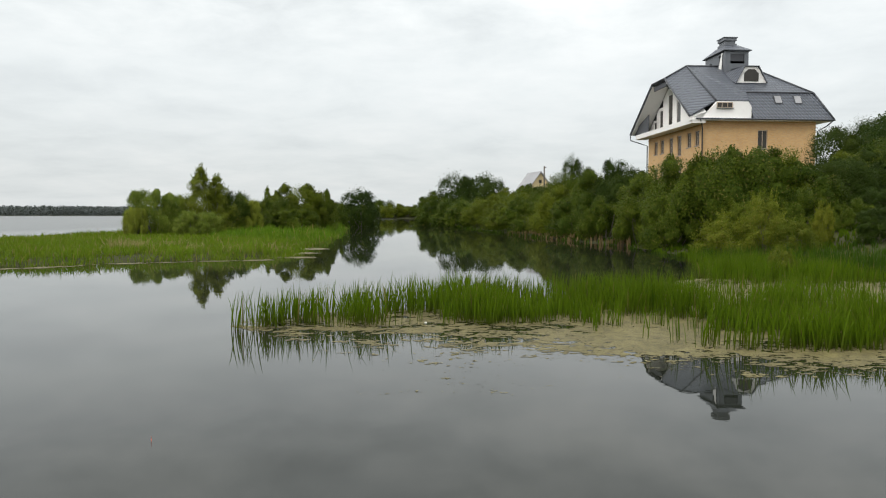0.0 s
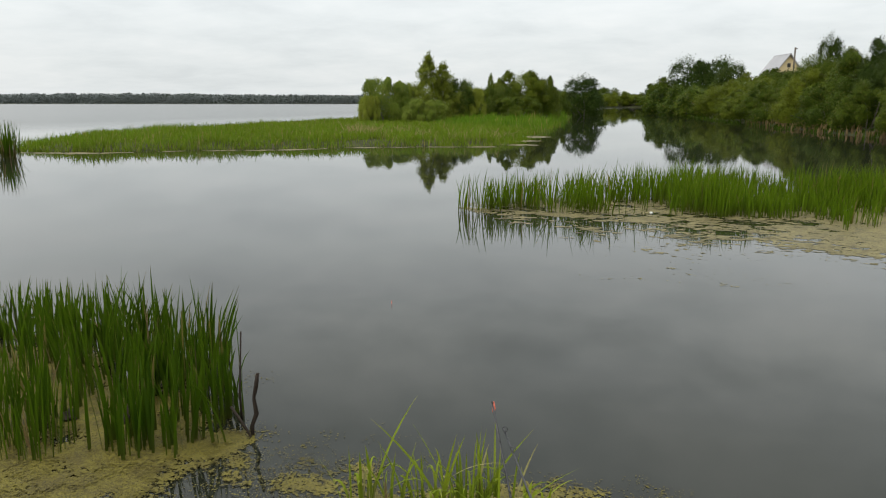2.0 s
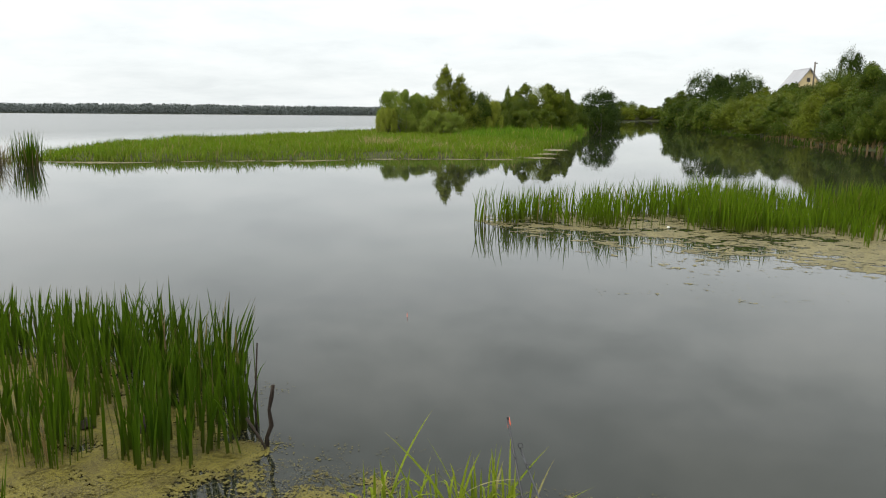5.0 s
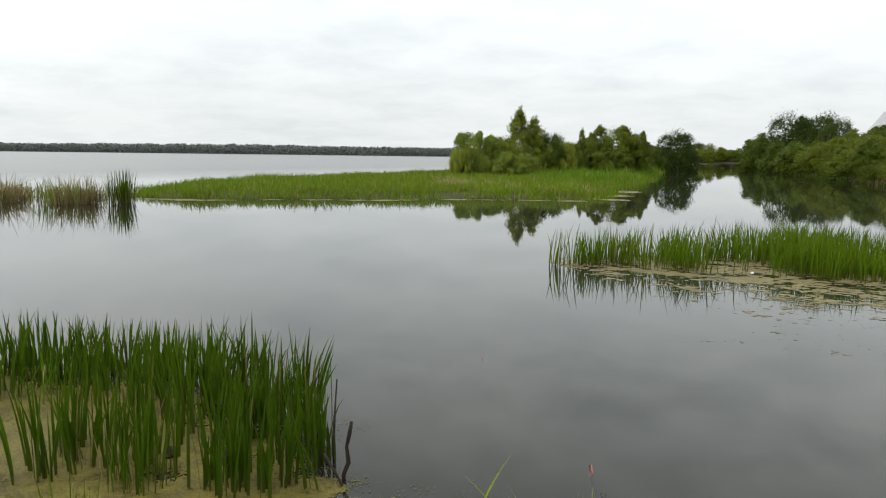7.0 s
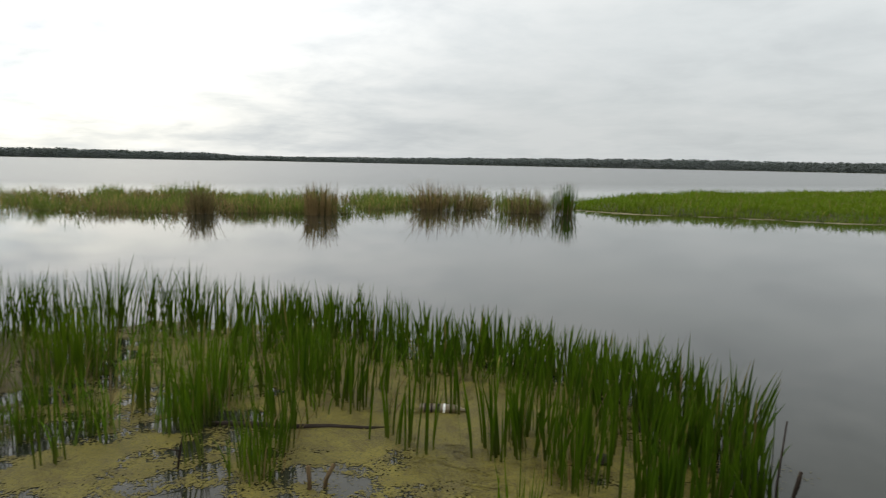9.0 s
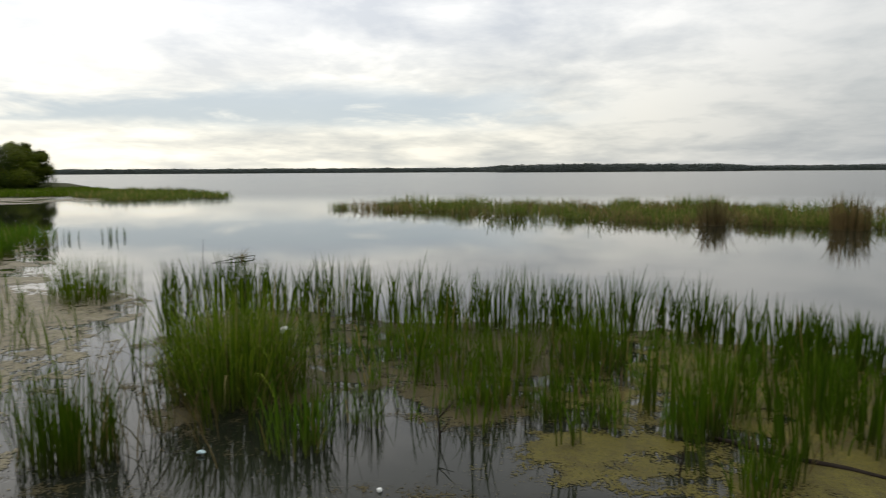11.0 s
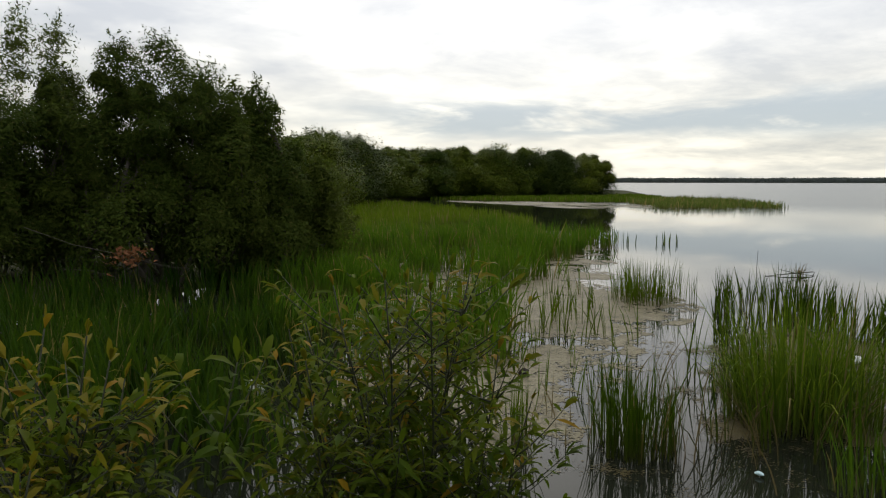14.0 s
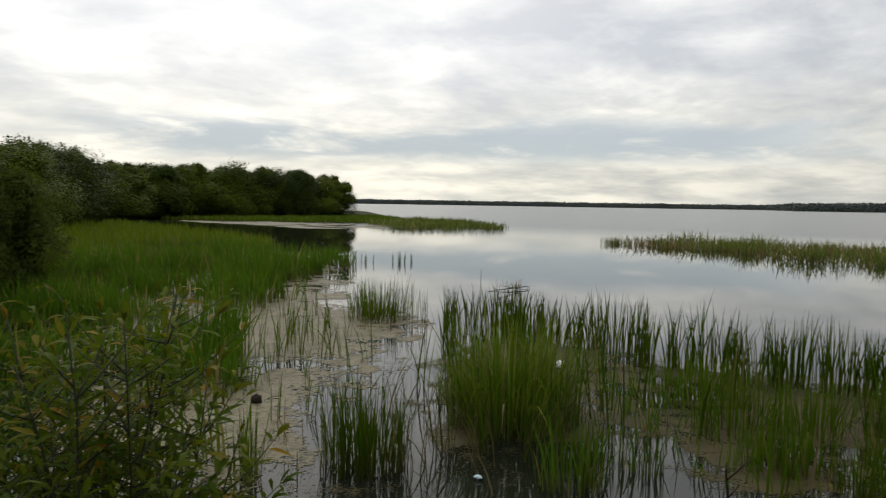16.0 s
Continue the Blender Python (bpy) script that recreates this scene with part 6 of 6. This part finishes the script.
v, t = tube_arrays([(0, 0, -0.03), (0, 0, 0.0), (0, 0, 0.02), (0, 0, 0.045), (0, 0, 0.05)], [0.0015, 0.003, 0.0035, 0.002, 0.0015], 9)
place("body", mesh_from("body", v, t, smooth=True), M_RED, flo)
v, t = tube_arrays([(0, 0, 0.045), (0, 0, 0.055), (0, 0, 0.06)], [0.002, 0.002, 0.0015], 6)
place("stem", mesh_from("stem", v, t, smooth=True), M_RED, flo)


def scrap(x, y, z, size, mat, seed, label, name="litter", category="litter"):
    """A crumpled piece of plastic."""
    r = np.random.default_rng(seed)
    bm = bmesh.new()
    bmesh.ops.create_icosphere(bm, subdivisions=2, radius=1.0)
    for v in bm.verts:
        k = 1 + 0.35 * noise.noise(v.co * 1.7 + Vector((seed, 0, 0)))
        v.co = Vector((v.co.x * size[0] * k, v.co.y * size[1] * k, v.co.z * size[2] * k))
    me = bpy.data.meshes.new(name)
    bm.to_mesh(me)
    bm.free()
    ob = place(name, me, mat)
    ob.location, ob.rotation_euler = (x, y, z), (0, 0, r.uniform(0, 6))
    return tagged(ob, label, category, "scattered litter")


scrap(-7.55, -3.52, 0.03, (0.12, 0.06, 0.04), M_PLASTIC, 1, "white crumpled plastic scrap among the reeds")
scrap(-4.17, -2.59, 0.02, (0.03, 0.02, 0.012), M_BLUE, 2, "pale blue plastic scrap on dark water")
scrap(-3.88, -1.33, 0.01, (0.02, 0.015, 0.012), M_PLASTIC, 3, "tiny white plastic scrap on dark water")
scrap(-2.31, -3.31, 0.06, (0.09, 0.06, 0.05), M_PLASTIC, 4, "dirty white plastic scrap under the leaves")
scrap(-2.35, -5.9, 0.10, (0.10, 0.07, 0.06), M_PLASTIC, 5, "white plastic bag scrap between reeds")
scrap(-1.4, 11.75, 0.02, (0.025, 0.02, 0.015), M_PLASTIC, 6, "pale yellow water-lily bloom on duckweed", "water_lily", "flower")
scrap(7.25, 45.4, 0.12, (0.30, 0.2, 0.14), M_PLASTIC, 7, "white bundle at the far water's edge")
scrap(-3.15, 2.75, 0.02, (0.10, 0.07, 0.04), M_WET_WOOD, 9, "dark lump of rotten stems in duckweed", "mud_lump", "mud")
scrap(-3.45, 2.62, 0.02, (0.07, 0.05, 0.03), M_WET_WOOD, 10, "dark lump of rotten stems in duckweed", "mud_lump", "mud")
scrap(-4.6, -5.1, 0.03, (0.05, 0.05, 0.05), M_WET_WOOD, 11, "dark lump floating in pale scum", "mud_lump", "mud")
bottle = new("bottle")
tagged(bottle, "dirty half-sunk ribbed plastic bottle in duckweed, a glint painted as one white rib", "bottle")
bottle.matrix_world = pose(-4.65, 2.15, 0.012, 0, 0, 60)
v, t = tube_arrays([(-0.17, 0, 0), (-0.16, 0, 0), (-0.05, 0, 0), (0.05, 0, 0), (0.10, 0, 0), (0.14, 0, 0), (0.18, 0, 0)], [0.02, 0.042, 0.045, 0.045, 0.04, 0.018, 0.016], 12)
place("body", mesh_from("body", v, t, smooth=True), M_BROWN_PET, bottle)
for i in range(5):
    v, t = tube_arrays([(-0.13 + i * 0.045, 0, 0.0), (-0.115 + i * 0.045, 0, 0.0)], [0.047, 0.047], 12)
    # one rib is white in place of the glint on the plastic
    place("rib", mesh_from("rib", v, t, smooth=True), M_WET_WOOD if i != 3 else M_PLASTIC, bottle)


def leaf_mesh(name, spots, aims, length, r):
    """Bent pointed leaves, eight points each."""
    m = len(spots)
    aims = aims / np.linalg.norm(aims, axis=1, keepdims=True)
    side = np.cross(aims, (0, 0, 1.0)) + r.normal(0, 0.3, (m, 3))
    side /= np.linalg.norm(side, axis=1, keepdims=True)
    up = np.cross(side, aims)
    ln = (length * r.uniform(0.6, 1.25, m))[:, None]
    wd = ln * 0.115
    sag = ln * r.uniform(0.1, 0.6, m)[:, None]
    down = np.array([0, 0, -1.0])
    p1, p2, p3 = spots + aims * ln * 0.35 + down * sag * 0.1, spots + aims * ln * 0.7 + down * sag * 0.45, spots + aims * ln * 0.95 + down * sag
    rows = [spots, p1 + side * wd + up * wd * 0.3, p1, p1 - side * wd + up * wd * 0.3, p2 + side * wd * 0.75 + up * wd * 0.2, p2, p2 - side * wd * 0.75 + up * wd * 0.2, p3]
    v = np.stack(rows, 1).reshape(-1, 3)
    f = np.array([(0, 1, 2), (0, 2, 3), (1, 4, 5), (1, 5, 2), (2, 5, 6), (2, 6, 3), (4, 7, 5), (5, 7, 6)])
    return mesh_from(name, v, (np.arange(m)[:, None, None] * 8 + f[None]).reshape(-1, 3))


def leafy_shoot(x, y, z, h, seed, label, twigs=12, leaf=0.07, lean=0.16, gold=0.12):
    """A young willow: a bent stem, side twigs and long pointed leaves, the top ones yellowed."""
    r = np.random.default_rng(seed)
    a = r.uniform(0, 2 * np.pi)
    t = np.linspace(0, 1, 8)
    line = np.stack([np.cos(a) * lean * h * t ** 1.8, np.sin(a) * lean * h * t ** 1.8, h * t], -1) + r.normal(0, 0.007, (8, 3))
    line[0] = 0
    pieces = [tube_arrays(line, np.linspace(0.006, 0.002, 8), 6)]
    spots, aims, tops = [], [], []

    def dress(path, s0, step, top):
        """Leaves in turn on both sides of a twig."""
        seg = np.linalg.norm(np.diff(path, axis=0), axis=1)
        at = np.concatenate([[0], np.cumsum(seg)])
        for k, q in enumerate(np.arange(at[-1] * s0, at[-1], step)):
            p = np.array([np.interp(q, at, path[:, j]) for j in range(3)])
            d = path[-1] - path[0]
            d = d / np.linalg.norm(d)
            n = np.cross(d, r.normal(0, 1, 3) + (0, 0, 1.5))
            n /= np.linalg.norm(n)
            spots.append(p)
            aims.append((d * r.uniform(0.4, 0.9) + n * (1 if k % 2 else -1) + r.normal(0, 0.2, 3)) * (1, 1, 0.8))
            tops.append(top * (q / at[-1]) > r.uniform(0.55, 1.0))
        for _ in range(3):
            spots.append(path[-1])
            aims.append(path[-1] - path[-2] + r.normal(0, 0.02, 3))
            tops.append(top > r.uniform(0.6, 1.1))

    dress(line, 0.25, 0.022, 1.0)
    for k in range(twigs):
        s = r.uniform(0.22, 0.92)
        p = np.array([np.interp(s, t, line[:, j]) for j in range(3)])
        az = k * 2.4 + r.normal(0, 0.4)
        length = h * (0.12 + 0.26 * (1 - s)) * r.uniform(0.7, 1.2)
        d = np.array([math.cos(az), math.sin(az), r.uniform(0.35, 1.3)])
        e = p + d / np.linalg.norm(d) * length
        q = np.linspace(0, 1, 4)[:, None]
        path = p + (e - p) * q + np.sin(q * np.pi) * np.array([0, 0, -0.06]) * length
        pieces.append(tube_arrays(path, np.linspace(0.003, 0.0012, 4), 5))
        dress(path, 0.15, 0.026, s)
    thing = new("willow_shoot")
    thing.location = (x, y, z)
    tagged(thing, label, "shrub", "leafy shoots on the near bank")
    v, tri = join_arrays(pieces)
    place("stem", mesh_from("stem", v, tri, smooth=True), M_STEM, thing)["kind"] = "stuff"
    spots, aims, tops = np.array(spots), np.array(aims), np.array(tops) & (r.uniform(0, 1, len(tops)) < gold * 5)
    place("foliage", leaf_mesh("foliage", spots[~tops], aims[~tops], leaf, r), M_SHOOT, thing)
    if tops.sum() > 2:
        place("young_foliage", leaf_mesh("young_foliage", spots[tops], aims[tops], leaf, r), M_SHOOT_GOLD, thing, "yellow and orange leaves at the tips")
    return thing


r = np.random.default_rng(600)
GREEN_SHOOT, GOLD_SHOOT, LONG_SHOOT = ("young leafy willow shoot with some orange leaves on the near bank", "yellowing willow shoot on the near bank", "sparse willow shoot with long narrow leaves over the reeds")
k = 0
for az0, az1, d0, d1, count, top, drop, leaf, twigs, gold, words in ((139.5, 151.5, 1.95, 2.6, 32, 1.52, 0.6, 0.074, 15, 0.13, GREEN_SHOOT), (168, 180, 1.6, 2.1, 24, 1.44, 0.5, 0.072, 14, 0.2, GOLD_SHOOT),
                                                                     (163.5, 167, 1.8, 2.1, 3, 1.40, 0.2, 0.10, 7, 0.04, LONG_SHOOT), (152, 167, 1.7, 2.3, 16, 0.95, 0.4, 0.07, 9, 0.06, GREEN_SHOOT)):
    for i in range(count):
        az, d = r.uniform(az0, az1), r.uniform(d0, d1)
        a = radians(az)
        x, y = -0.11 - math.sin(a) * d, -0.38 + math.cos(a) * d
        z = max(-0.1, on_ground(x, y))
        tip = top - 0.22 * ((2 * az - az0 - az1) / (az1 - az0)) ** 2 - drop * r.uniform(0, 1) ** 1.3
        leafy_shoot(x, y, z, tip - z, 610 + k, words, int(twigs * 1.3), leaf, 0.14, gold)
        k += 1

# a dead branch with a few withered leaves under the shaded willow
fallen = new("dead_branch")
tagged(fallen, "pale dead branch with a bunch of red-brown withered leaves", "branch")
fallen.location = (-2.66, -11.05, 0.30)
for pts, w in (([(1.25, -0.2, 0.87), (0.7, -0.1, 0.62), (0.1, 0.0, 0.45), (0.0, -0.1, -0.5)], 0.005), ([(0.85, -0.1, 0.30), (0.5, -0.05, 0.26), (0.2, 0.0, 0.15), (0.02, -0.1, -0.4)], 0.004)):
    v, t = tube_arrays(pts, [w * 0.5, w * 0.7, w, w * 1.3], 6)
    place("twig", mesh_from("twig", v, t, smooth=True), M_BARK, fallen)
r = np.random.default_rng(640)
place("withered_leaves", leaves("withered_leaves", np.array([0.0, 0.0, 0.42]) + r.normal(0, 1, (120, 3)) * (0.12, 0.1, 0.08), 0.09, 641, 0.45), M_RUST_LEAF, fallen, "red-brown withered leaves")
